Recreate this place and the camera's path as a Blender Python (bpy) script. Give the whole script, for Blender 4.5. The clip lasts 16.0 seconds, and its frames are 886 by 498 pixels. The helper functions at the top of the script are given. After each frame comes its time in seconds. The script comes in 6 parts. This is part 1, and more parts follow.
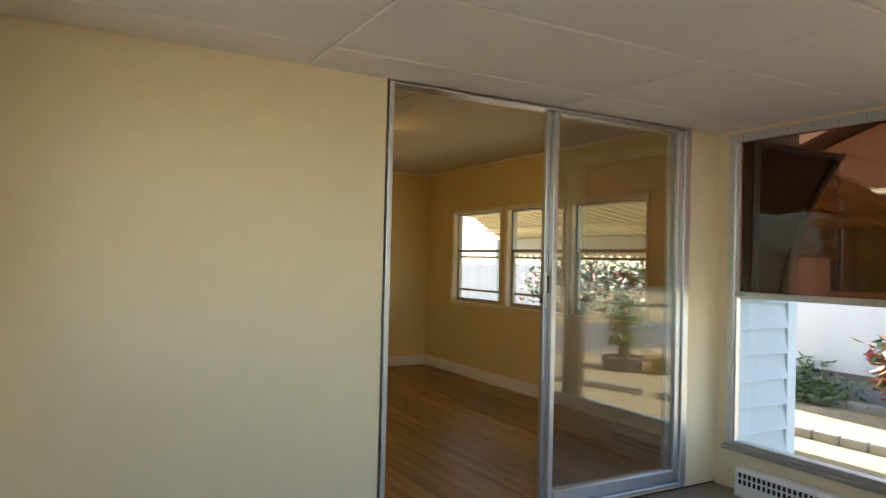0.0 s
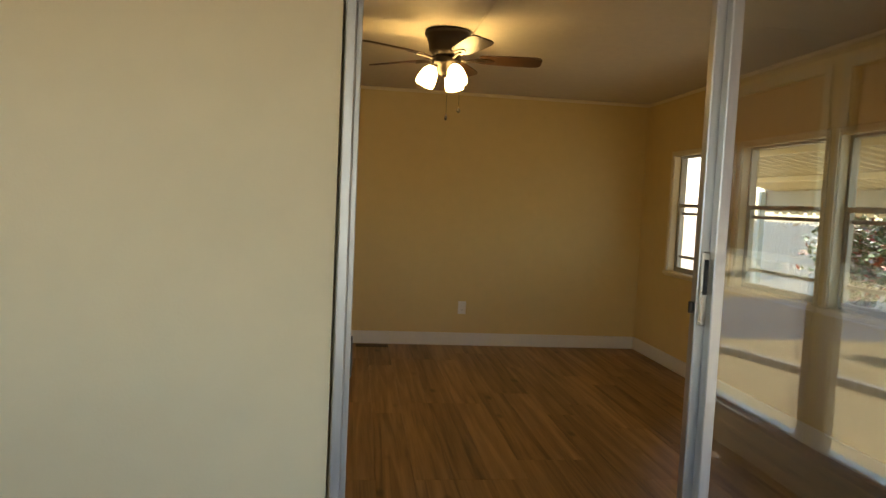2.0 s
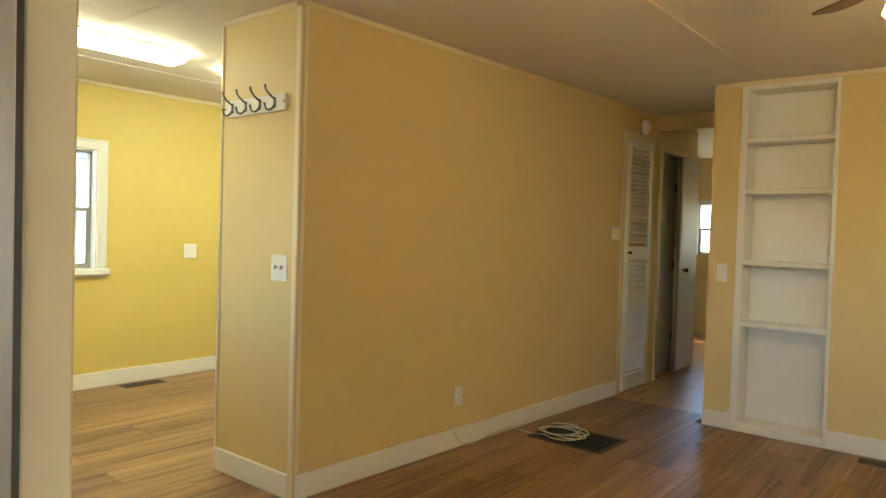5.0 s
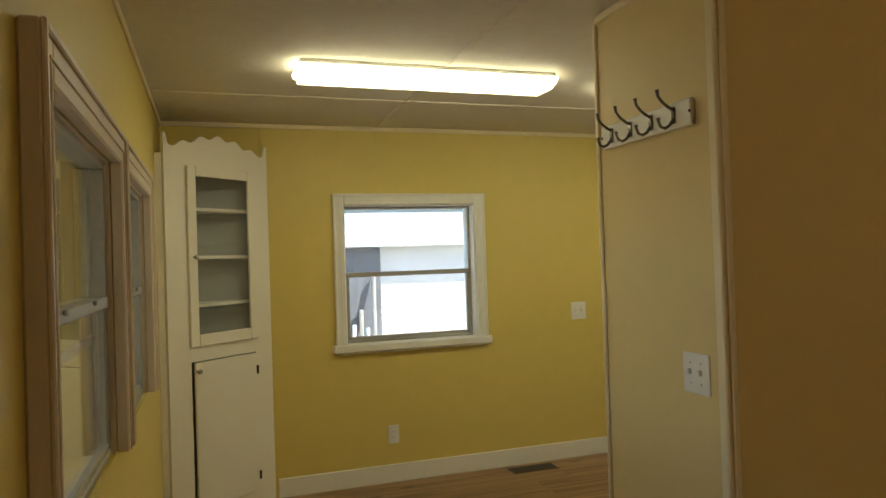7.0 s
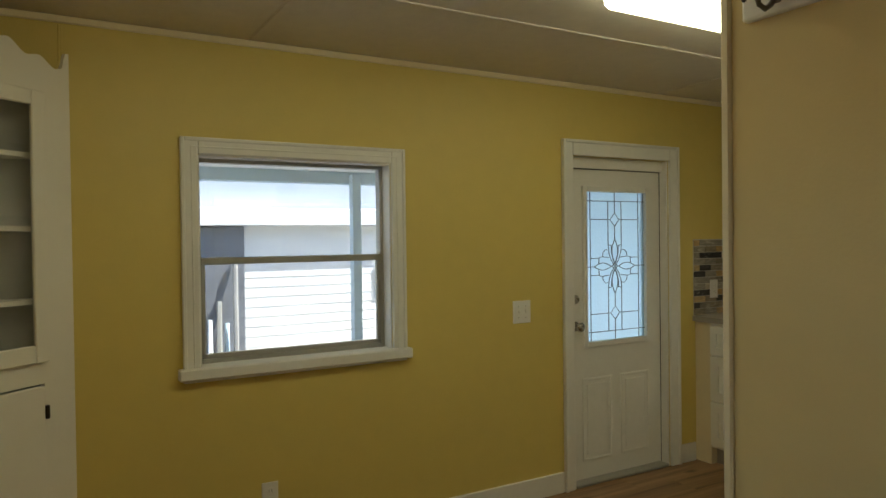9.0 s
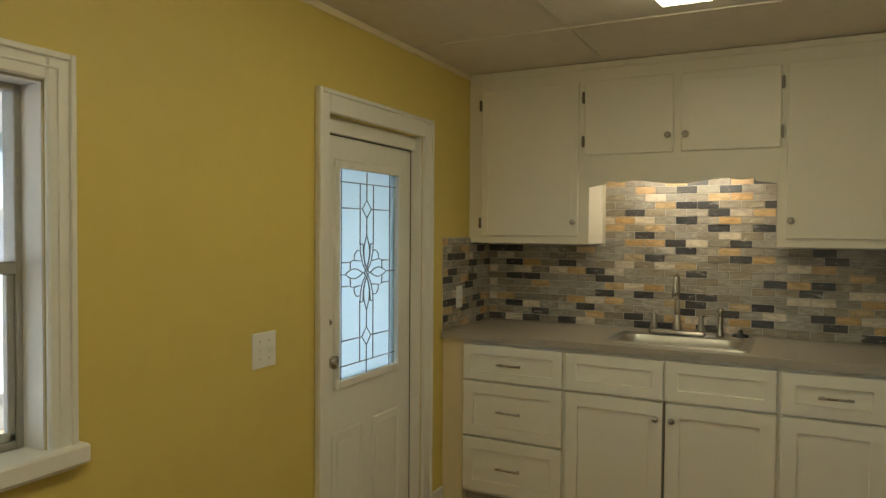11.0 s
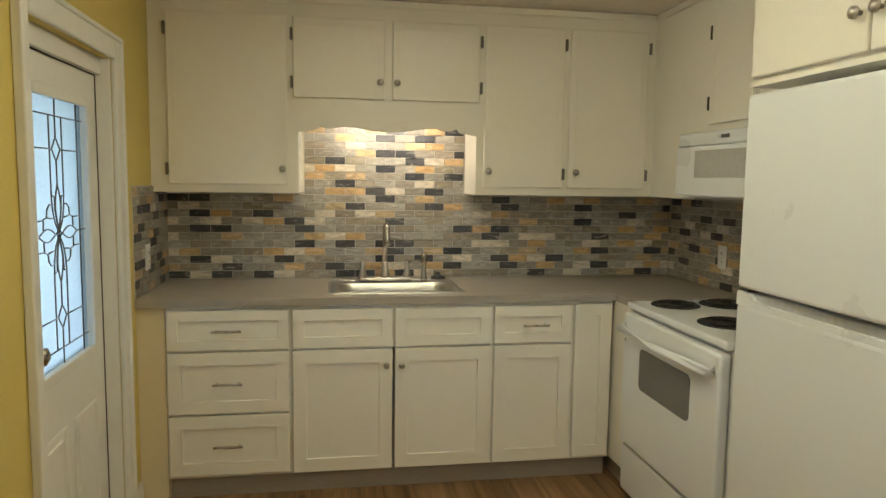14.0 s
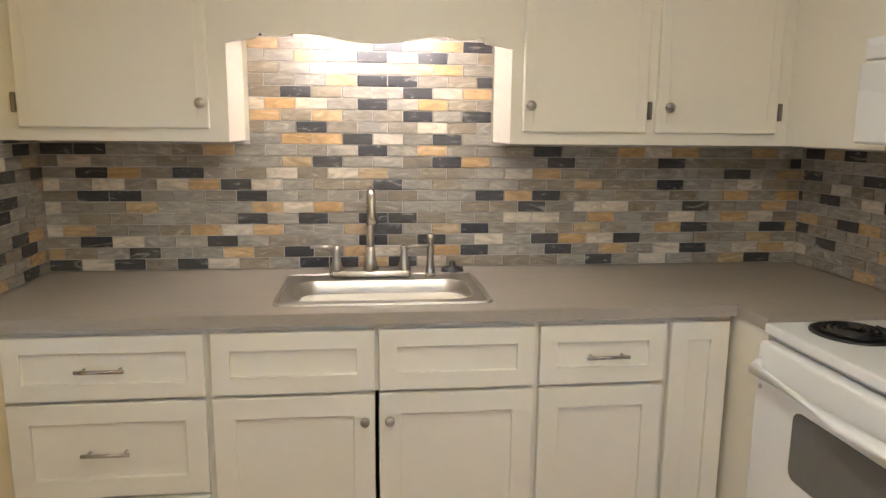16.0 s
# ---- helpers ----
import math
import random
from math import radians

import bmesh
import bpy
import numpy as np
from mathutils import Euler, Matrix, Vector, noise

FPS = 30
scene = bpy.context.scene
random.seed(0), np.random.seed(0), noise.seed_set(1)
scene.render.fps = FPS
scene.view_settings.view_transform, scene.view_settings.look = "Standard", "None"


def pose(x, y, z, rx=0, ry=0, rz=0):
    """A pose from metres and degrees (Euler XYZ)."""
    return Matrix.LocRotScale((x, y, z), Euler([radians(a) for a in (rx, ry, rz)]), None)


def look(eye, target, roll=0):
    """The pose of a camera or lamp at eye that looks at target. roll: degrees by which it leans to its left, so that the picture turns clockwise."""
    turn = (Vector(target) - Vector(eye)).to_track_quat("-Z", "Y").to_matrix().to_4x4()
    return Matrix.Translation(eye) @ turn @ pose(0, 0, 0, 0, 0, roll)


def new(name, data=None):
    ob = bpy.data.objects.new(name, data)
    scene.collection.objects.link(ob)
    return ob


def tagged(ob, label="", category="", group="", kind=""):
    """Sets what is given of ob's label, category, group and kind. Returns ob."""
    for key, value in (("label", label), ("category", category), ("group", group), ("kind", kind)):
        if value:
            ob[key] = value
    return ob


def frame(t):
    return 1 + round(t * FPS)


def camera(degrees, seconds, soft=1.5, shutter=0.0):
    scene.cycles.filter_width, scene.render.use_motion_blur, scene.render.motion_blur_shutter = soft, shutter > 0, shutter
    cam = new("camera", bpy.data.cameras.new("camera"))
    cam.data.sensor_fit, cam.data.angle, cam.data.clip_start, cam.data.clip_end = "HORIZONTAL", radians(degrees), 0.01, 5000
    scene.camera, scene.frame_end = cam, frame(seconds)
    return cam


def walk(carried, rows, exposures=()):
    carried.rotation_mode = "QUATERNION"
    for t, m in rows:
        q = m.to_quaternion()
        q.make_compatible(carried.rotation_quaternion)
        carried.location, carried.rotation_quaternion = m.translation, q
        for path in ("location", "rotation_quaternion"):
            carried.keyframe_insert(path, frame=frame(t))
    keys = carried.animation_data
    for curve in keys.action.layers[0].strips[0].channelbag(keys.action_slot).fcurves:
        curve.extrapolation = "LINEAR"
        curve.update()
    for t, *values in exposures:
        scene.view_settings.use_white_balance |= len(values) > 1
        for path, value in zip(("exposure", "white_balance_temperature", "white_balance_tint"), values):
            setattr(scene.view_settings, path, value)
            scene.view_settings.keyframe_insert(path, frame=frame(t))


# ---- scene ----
cam = camera(65.4, 16.0)

# the walk: seconds, eye, target, roll
PATH = [
    (0, (2.136, -0.029, 1.245), (3.121, 1.711, 1.278), 1.4),
    (0.5, (2.549, 0.164, 1.221), (3.316, 2.01, 1.22), 3.0),
    (1, (2.883, 0.449, 1.215), (3.456, 2.365, 1.216), 2.6),
    (1.5, (3.162, 0.785, 1.256), (3.658, 2.719, 1.142), 2.9),
    (2, (3.448, 1.11, 1.294), (3.694, 3.09, 1.158), 2.7),
    (2.5, (3.632, 1.452, 1.289), (3.741, 3.445, 1.165), 2.5),
    (3, (3.818, 1.783, 1.296), (3.804, 3.78, 1.201), 1.9),
    (3.5, (3.993, 2.019, 1.295), (3.646, 3.986, 1.183), 3.5),
    (4, (4.093, 2.262, 1.304), (3.431, 4.148, 1.242), 1.4),
    (4.5, (4.185, 2.446, 1.289), (3.127, 4.141, 1.208), 1.4),
    (5, (4.084, 2.55, 1.261), (2.818, 4.098, 1.204), 1.7),
    (5.2, (3.971, 2.614, 1.271), (2.662, 4.125, 1.214), 0.6),
    (5.8, (3.70, 2.85, 1.315), (2.20, 4.18, 1.285), 0.0),
    (6.5, (3.36, 3.06, 1.385), (1.55, 3.88, 1.40), -1.0),
    (7.3, (3.019, 3.255, 1.431), (1.116, 3.87, 1.456), -2.1),
    (7.5, (2.899, 3.263, 1.42), (1.045, 4.013, 1.385), -0.2),
    (8, (2.552, 3.379, 1.428), (0.698, 4.131, 1.433), -0.4),
    (8.2, (2.434, 3.375, 1.404), (0.574, 4.11, 1.384), 0.3),
    (10.3, (0.823, 3.64, 1.42), (-0.404, 5.216, 1.317), -1.5),
    (10.4, (0.771, 3.652, 1.415), (-0.42, 5.254, 1.302), -1.1),
    (10.5, (0.711, 3.708, 1.401), (-0.432, 5.345, 1.291), -1.5),
    (11, (0.425, 3.848, 1.427), (-0.474, 5.633, 1.373), 0.4),
    (11.5, (0.167, 3.879, 1.452), (-0.452, 5.78, 1.388), -1.4),
    (12, (-0.037, 3.952, 1.465), (-0.389, 5.92, 1.41), 0.1),
    (12.5, (-0.173, 4.027, 1.465), (-0.351, 6.018, 1.394), 1.1),
    (13, (-0.308, 4.0, 1.47), (-0.19, 5.995, 1.402), 0.6),
    (13.5, (-0.337, 3.955, 1.454), (-0.077, 5.933, 1.314), -0.3),
    (14, (-0.341, 3.937, 1.437), (-0.02, 5.9, 1.236), 0.8),
    (14.5, (-0.354, 3.936, 1.417), (-0.043, 5.9, 1.199), 1.1),
    (15, (-0.287, 4.247, 1.408), (0.017, 6.208, 1.163), 1.1),
    (15.5, (-0.166, 4.744, 1.375), (0.101, 6.708, 1.109), 0.4),
    (16, (-0.1, 5.145, 1.41), (0.135, 7.101, 1.064), 0.6),
]
EXPOSURES = [(0.0, 2.37, 6650, 11), (1.0, 2.28, 6800, 12), (1.5, 2.24, 6850, 12), (2.5, 2.3, 6850, 12), (3.0, 2.7, 6950, 12), (3.5, 3.2, 6700, 10), (4.5, 3.55, 5950, 5), (5.0, 3.68, 5900, 3), (5.2, 3.62, 5900, 3),
             (7.3, 1.9, 6450, 7), (8.2, 1.62, 6350, 7), (10.3, 1.48, 6000, 8), (11.0, 1.8, 6450, 9), (12.5, 2.25, 6550, 10), (13.5, 2.42, 6100, 12), (14.5, 2.48, 6000, 14), (15.5, 2.84, 5800, 22), (16.0, 2.95, 5550, 26)]
walk(cam, [(t, look(eye, target, roll)) for t, eye, target, roll in PATH], EXPOSURES)

# ---- world, sun, exposure ----
world = bpy.data.worlds.new("sky_world")
scene.world = world
world.use_nodes = True
_wn = world.node_tree.nodes
_sky = _wn.new("ShaderNodeTexSky")
_sky.sky_type, _sky.sun_disc = "NISHITA", False
_sky.sun_elevation, _sky.sun_rotation = radians(55), radians(27)
world.node_tree.links.new(_sky.outputs[0], _wn["Background"].inputs[0])
_wn["Background"].inputs[1].default_value = 0.15
_sd = bpy.data.lights.new("sun", "SUN")
_sd.energy, _sd.angle, _sd.color = 4.0, radians(0.6), (1.0, 0.96, 0.9)
sun_lamp = new("sun", _sd)
sun_lamp.matrix_world = look((4.6, 9.0, 14.4), (0, 0, 0))

# ---- materials ----


def mat(name, color, rough=0.5, metal=0.0, var=0.08, scale=3.0, bump=0.0, bscale=60.0, spec=0.5, rand=0.0, stretch=(1, 1, 1)):
    """Principled paint-like surface with two scales of tone variation and fine relief."""
    m = bpy.data.materials.new(name)
    m.use_nodes = True
    nt = m.node_tree
    n, l = nt.nodes, nt.links
    p = n["Principled BSDF"]
    p.inputs["Roughness"].default_value = rough
    p.inputs["Metallic"].default_value = metal
    p.inputs["Specular IOR Level"].default_value = spec
    tc = n.new("ShaderNodeTexCoord")
    mp = n.new("ShaderNodeMapping")
    mp.inputs["Scale"].default_value = stretch
    l.new(tc.outputs["Object"], mp.inputs[0])
    n1 = n.new("ShaderNodeTexNoise")
    n1.inputs["Scale"].default_value, n1.inputs["Detail"].default_value = scale, 4
    n2 = n.new("ShaderNodeTexNoise")
    n2.inputs["Scale"].default_value, n2.inputs["Detail"].default_value = scale * 14, 3
    l.new(mp.outputs[0], n1.inputs[0])
    l.new(mp.outputs[0], n2.inputs[0])
    ad = n.new("ShaderNodeMath")
    ad.operation = "ADD"
    l.new(n1.outputs[0], ad.inputs[0])
    l.new(n2.outputs[0], ad.inputs[1])
    mr = n.new("ShaderNodeMapRange")
    mr.inputs[1].default_value, mr.inputs[2].default_value = 0.6, 1.4
    mr.inputs[3].default_value, mr.inputs[4].default_value = 1 - var, 1 + var
    l.new(ad.outputs[0], mr.inputs[0])
    val = mr.outputs[0]
    if rand:
        oi = n.new("ShaderNodeObjectInfo")
        r2 = n.new("ShaderNodeMapRange")
        r2.inputs[3].default_value, r2.inputs[4].default_value = 1 - rand, 1 + rand
        l.new(oi.outputs["Random"], r2.inputs[0])
        mu = n.new("ShaderNodeMath")
        mu.operation = "MULTIPLY"
        l.new(val, mu.inputs[0])
        l.new(r2.outputs[0], mu.inputs[1])
        val = mu.outputs[0]
    vm = n.new("ShaderNodeVectorMath")
    vm.operation = "SCALE"
    vm.inputs[0].default_value = color[:3]
    l.new(val, vm.inputs["Scale"])
    l.new(vm.outputs[0], p.inputs["Base Color"])
    rr = n.new("ShaderNodeMapRange")
    rr.inputs[3].default_value, rr.inputs[4].default_value = max(rough - 0.08, 0.02), min(rough + 0.08, 1)
    l.new(n1.outputs[0], rr.inputs[0])
    l.new(rr.outputs[0], p.inputs["Roughness"])
    if bump:
        nb = n.new("ShaderNodeTexNoise")
        nb.inputs["Scale"].default_value, nb.inputs["Detail"].default_value = bscale, 4
        l.new(mp.outputs[0], nb.inputs[0])
        b = n.new("ShaderNodeBump")
        b.inputs["Strength"].default_value, b.inputs["Distance"].default_value = bump, 0.004
        l.new(nb.outputs[0], b.inputs["Height"])
        l.new(b.outputs[0], p.inputs["Normal"])
    return m


def glow(name, color, strength):
    m = bpy.data.materials.new(name)
    m.use_nodes = True
    p = m.node_tree.nodes["Principled BSDF"]
    p.inputs["Base Color"].default_value = (0.8, 0.8, 0.8, 1)
    p.inputs["Emission Color"].default_value = (*color, 1)
    p.inputs["Emission Strength"].default_value = strength
    return m


def pane_mat(name, tint, ior=1.5, gloss=1.0, rough=0.0):
    """Clear or tinted sheet glass: what lies behind, tinted, with a reflection by angle."""
    m = bpy.data.materials.new(name)
    m.use_nodes = True
    n, l = m.node_tree.nodes, m.node_tree.links
    n.remove(n["Principled BSDF"])
    tr, gl, mx, fr = n.new("ShaderNodeBsdfTransparent"), n.new("ShaderNodeBsdfGlossy"), n.new("ShaderNodeMixShader"), n.new("ShaderNodeLayerWeight")
    tr.inputs[0].default_value = (*tint, 1)
    gl.inputs[0].default_value = (gloss, gloss, gloss, 1)
    gl.inputs["Roughness"].default_value = rough
    fr.inputs[0].default_value = 0.5
    pw, ma = n.new("ShaderNodeMath"), n.new("ShaderNodeMath")
    pw.operation, ma.operation = "POWER", "MULTIPLY_ADD"
    pw.inputs[1].default_value = 5.0
    f0 = ((ior - 1) / (ior + 1)) ** 2
    ma.inputs[1].default_value, ma.inputs[2].default_value = 1 - f0, f0
    l.new(fr.outputs["Facing"], pw.inputs[0])
    l.new(pw.outputs[0], ma.inputs[0])
    l.new(ma.outputs[0], mx.inputs[0])
    l.new(tr.outputs[0], mx.inputs[1])
    l.new(gl.outputs[0], mx.inputs[2])
    l.new(mx.outputs[0], n["Material Output"].inputs[0])
    return m


def wood_mat(name, dark, light, rough=0.42):
    """Brown plank flooring: long grain along y, knots, and a tone of its own for each plank."""
    m = bpy.data.materials.new(name)
    m.use_nodes = True
    n, l = m.node_tree.nodes, m.node_tree.links
    p = n["Principled BSDF"]
    tc, oi = n.new("ShaderNodeTexCoord"), n.new("ShaderNodeObjectInfo")
    geo = n.new("ShaderNodeNewGeometry")
    sh = n.new("ShaderNodeVectorMath")
    sh.operation = "MULTIPLY_ADD"
    cx = n.new("ShaderNodeCombineXYZ")
    for k in range(3):
        l.new(oi.outputs["Random"], cx.inputs[k])
    sh.inputs[1].default_value = (37, 53, 11)
    l.new(cx.outputs[0], sh.inputs[0])
    l.new(geo.outputs["Position"], sh.inputs[2])
    mp = n.new("ShaderNodeMapping")
    mp.inputs["Scale"].default_value = (12, 0.5, 1)
    l.new(sh.outputs[0], mp.inputs[0])
    g1 = n.new("ShaderNodeTexNoise")
    g1.inputs["Scale"].default_value, g1.inputs["Detail"].default_value, g1.inputs["Distortion"].default_value = 1.4, 6, 1.2
    l.new(mp.outputs[0], g1.inputs[0])
    g2 = n.new("ShaderNodeTexNoise")
    g2.inputs["Scale"].default_value, g2.inputs["Detail"].default_value = 9, 4
    l.new(mp.outputs[0], g2.inputs[0])
    ad = n.new("ShaderNodeMath")
    ad.operation = "MULTIPLY_ADD"
    ad.inputs[1].default_value = 0.3
    l.new(g2.outputs[0], ad.inputs[0])
    l.new(g1.outputs[0], ad.inputs[2])
    r3 = n.new("ShaderNodeMath")
    r3.operation = "MULTIPLY_ADD"
    r3.inputs[1].default_value = 0.2
    l.new(oi.outputs["Random"], r3.inputs[0])
    l.new(ad.outputs[0], r3.inputs[2])
    cr = n.new("ShaderNodeValToRGB")
    cr.color_ramp.elements[0].position, cr.color_ramp.elements[0].color = 0.46, (*dark, 1)
    cr.color_ramp.elements[1].position, cr.color_ramp.elements[1].color = 1.0, (*light, 1)
    l.new(r3.outputs[0], cr.inputs[0])
    mk = n.new("ShaderNodeMapping")
    mk.inputs["Scale"].default_value = (5.5, 2.4, 1)
    l.new(sh.outputs[0], mk.inputs[0])
    vo = n.new("ShaderNodeTexVoronoi")
    vo.inputs["Scale"].default_value = 1.0
    l.new(mk.outputs[0], vo.inputs[0])
    kr = n.new("ShaderNodeMapRange")
    kr.inputs[1].default_value, kr.inputs[2].default_value, kr.inputs[3].default_value, kr.inputs[4].default_value = 0.04, 0.16, 0.35, 1
    l.new(vo.outputs["Distance"], kr.inputs[0])
    mu = n.new("ShaderNodeVectorMath")
    mu.operation = "SCALE"
    l.new(cr.outputs[0], mu.inputs[0])
    l.new(kr.outputs[0], mu.inputs["Scale"])
    l.new(mu.outputs[0], p.inputs["Base Color"])
    p.inputs["Roughness"].default_value = rough
    b = n.new("ShaderNodeBump")
    b.inputs["Strength"].default_value, b.inputs["Distance"].default_value = 0.15, 0.002
    l.new(g2.outputs[0], b.inputs["Height"])
    l.new(b.outputs[0], p.inputs["Normal"])
    return m


def tile_mat(name, island, tones, vein=0.45):
    """Honed stone mosaic in a few close tones, clouded, with pale veins."""
    m = bpy.data.materials.new(name)
    m.use_nodes = True
    n, l = m.node_tree.nodes, m.node_tree.links
    p = n["Principled BSDF"]
    if island:
        rnd = n.new("ShaderNodeNewGeometry").outputs["Random Per Island"]
    else:
        rnd = n.new("ShaderNodeObjectInfo").outputs["Random"]
    cr = n.new("ShaderNodeValToRGB")
    e = cr.color_ramp.elements
    e[0].position, e[0].color = 0, (*tones[0], 1)
    e[1].position, e[1].color = 1, (*tones[-1], 1)
    for k, c in enumerate(tones[1:-1]):
        x = e.new((k + 1) / (len(tones) - 1))
        x.color = (*c, 1)
    l.new(rnd, cr.inputs[0])
    geo = n.new("ShaderNodeNewGeometry")
    cx = n.new("ShaderNodeCombineXYZ")
    for k in range(3):
        l.new(rnd, cx.inputs[k])
    sh = n.new("ShaderNodeVectorMath")
    sh.operation = "MULTIPLY_ADD"
    sh.inputs[1].default_value = (31, 17, 23)
    l.new(cx.outputs[0], sh.inputs[0])
    l.new(geo.outputs["Position"], sh.inputs[2])
    mp = n.new("ShaderNodeMapping")
    mp.inputs["Scale"].default_value = (10, 10, 34)
    mp.inputs["Rotation"].default_value = (0, 0.3, 0)
    l.new(sh.outputs[0], mp.inputs[0])
    nz = n.new("ShaderNodeTexNoise")
    nz.inputs["Scale"].default_value, nz.inputs["Detail"].default_value, nz.inputs["Distortion"].default_value = 1.0, 7, 2.0
    l.new(mp.outputs[0], nz.inputs[0])
    tone = n.new("ShaderNodeMapRange")
    tone.inputs[1].default_value, tone.inputs[2].default_value, tone.inputs[3].default_value, tone.inputs[4].default_value = 0.3, 0.7, 0.72, 1.3
    l.new(nz.outputs[0], tone.inputs[0])
    sc = n.new("ShaderNodeVectorMath")
    sc.operation = "SCALE"
    l.new(cr.outputs[0], sc.inputs[0])
    l.new(tone.outputs[0], sc.inputs["Scale"])
    vn = n.new("ShaderNodeMapRange")
    vn.inputs[1].default_value, vn.inputs[2].default_value, vn.inputs[3].default_value, vn.inputs[4].default_value = 0.60, 0.70, 0, vein
    l.new(nz.outputs[0], vn.inputs[0])
    mx = n.new("ShaderNodeMix")
    mx.data_type = "RGBA"
    l.new(vn.outputs[0], mx.inputs[0])
    l.new(sc.outputs[0], mx.inputs[6])
    mx.inputs[7].default_value = (0.62, 0.58, 0.5, 1)
    l.new(mx.outputs[2], p.inputs["Base Color"])
    p.inputs["Roughness"].default_value = 0.35
    return m


M_LIV = mat("wall_paint_warm", (0.72, 0.56, 0.255), 0.55, var=0.03, scale=0.8, bump=0.12, bscale=140)
M_DIN = mat("wall_paint_yellow", (0.70, 0.55, 0.15), 0.5, var=0.03, scale=0.8, bump=0.12, bscale=140)
M_PORCH = mat("porch_paint", (0.80, 0.67, 0.43), 0.55, var=0.03, scale=0.7, bump=0.1, bscale=120)
M_CEIL = mat("ceiling_paint", (0.74, 0.68, 0.58), 0.75, var=0.05, scale=1.2, bump=0.35, bscale=45)
M_PCEIL = mat("porch_ceiling_panel", (0.80, 0.76, 0.70), 0.7, var=0.03, scale=1.0, bump=0.25, bscale=70)
M_WHITE = mat("white_trim", (0.82, 0.80, 0.74), 0.4, var=0.03, scale=2.0, bump=0.06, bscale=60)
M_CREAM = mat("cream_trim", (0.80, 0.69, 0.46), 0.45, var=0.03, scale=2.0)
M_CAB = mat("cabinet_white", (0.85, 0.81, 0.70), 0.40, var=0.015, scale=1.6)
M_PLASTIC = mat("plastic_white", (0.82, 0.80, 0.76), 0.35, var=0.015)
M_APPL = mat("appliance_white", (0.81, 0.82, 0.82), 0.30, var=0.006)
M_DARK = mat("dark_recess", (0.02, 0.02, 0.02), 0.6)
M_BLACK = mat("black_coil", (0.012, 0.012, 0.012), 0.35)
M_OVENGLASS = mat("oven_glass", (0.13, 0.13, 0.125), 0.12, spec=0.6)
M_MICGLASS = mat("microwave_window", (0.5, 0.49, 0.46), 0.3)
M_ALU = mat("aluminium", (0.62, 0.62, 0.62), 0.38, 0.9, var=0.12, scale=5, bump=0.1, bscale=20, stretch=(1, 1, 0.1))
M_ALUD = mat("dark_aluminium", (0.12, 0.11, 0.10), 0.4, 0.6, var=0.15)
M_ALUW = mat("window_aluminium", (0.42, 0.41, 0.37), 0.45, 0.5, var=0.1)
M_STEEL = mat("stainless_steel", (0.54, 0.52, 0.48), 0.33, 1.0, var=0.06, scale=8, bump=0.05, bscale=120)
M_NICKEL = mat("brushed_nickel", (0.50, 0.47, 0.42), 0.28, 1.0, var=0.08)
M_BRONZE = mat("oil_rubbed_bronze", (0.035, 0.026, 0.02), 0.38, 0.5, var=0.2)
M_BLADE = mat("walnut_blade", (0.075, 0.035, 0.018), 0.4, var=0.25, scale=2, stretch=(2, 14, 4))
M_HOOK = mat("pewter_hook", (0.22, 0.20, 0.17), 0.35, 0.9, var=0.15)
M_COUNTER = mat("grey_laminate", (0.38, 0.34, 0.285), 0.42, var=0.12, scale=5, bump=0.05, bscale=90, stretch=(0.5, 4, 4))
M_GROUT = mat("grey_grout", (0.58, 0.55, 0.50), 0.8, var=0.06)
M_VENT = mat("vent_bronze", (0.06, 0.045, 0.03), 0.5, 0.3)
# Casing darkened to taupe: the shade on its side is mixed into the colour.
M_CASE_SHADE = mat("shaded_casing", (0.66, 0.55, 0.43), 0.5, var=0.06, scale=2.0, stretch=(6, 6, 0.6))
M_CABLE = mat("cream_cable", (0.75, 0.70, 0.58), 0.5)
M_HALLFL = mat("hall_oak_floor", (0.45, 0.24, 0.075), 0.3, var=0.25, scale=1.5, stretch=(12, 1, 1))
M_PLANK = wood_mat("brown_plank", (0.10, 0.05, 0.022), (0.44, 0.265, 0.13))
M_UNDER = mat("plank_underlay", (0.05, 0.03, 0.018), 0.7)
M_PFLOOR = mat("porch_floor_vinyl", (0.20, 0.15, 0.11), 0.45, var=0.15, scale=3)
STONES = {"slate": [(0.036, 0.036, 0.041), (0.055, 0.054, 0.057), (0.075, 0.072, 0.07)],
          "grey": [(0.27, 0.245, 0.20), (0.34, 0.31, 0.255), (0.39, 0.36, 0.31), (0.31, 0.29, 0.25)],
          "taupe": [(0.25, 0.215, 0.16), (0.33, 0.28, 0.20), (0.29, 0.26, 0.215)],
          "tan": [(0.52, 0.335, 0.145), (0.57, 0.39, 0.20), (0.47, 0.36, 0.21)],
          "cream": [(0.66, 0.58, 0.46), (0.60, 0.54, 0.45)]}
M_TILES = {k: (tile_mat("tile_" + k, False, v), tile_mat("tile_%s_joined" % k, True, v)) for k, v in STONES.items()}
M_PANE = pane_mat("window_glass", (0.96, 0.97, 0.97))
M_SLIDE = pane_mat("door_glass", (0.88, 0.89, 0.84), 1.75)
M_TINT = pane_mat("tinted_glass", (0.30, 0.18, 0.125), 1.5)
M_SIDE_BLUE = mat("pale_blue_siding", (0.40, 0.50, 0.57), 0.5, var=0.05)
M_SIDE_WHITE = mat("white_siding", (0.82, 0.82, 0.80), 0.5, var=0.04)
M_BLUEPOST = mat("blue_post", (0.50, 0.62, 0.70), 0.5, var=0.04)
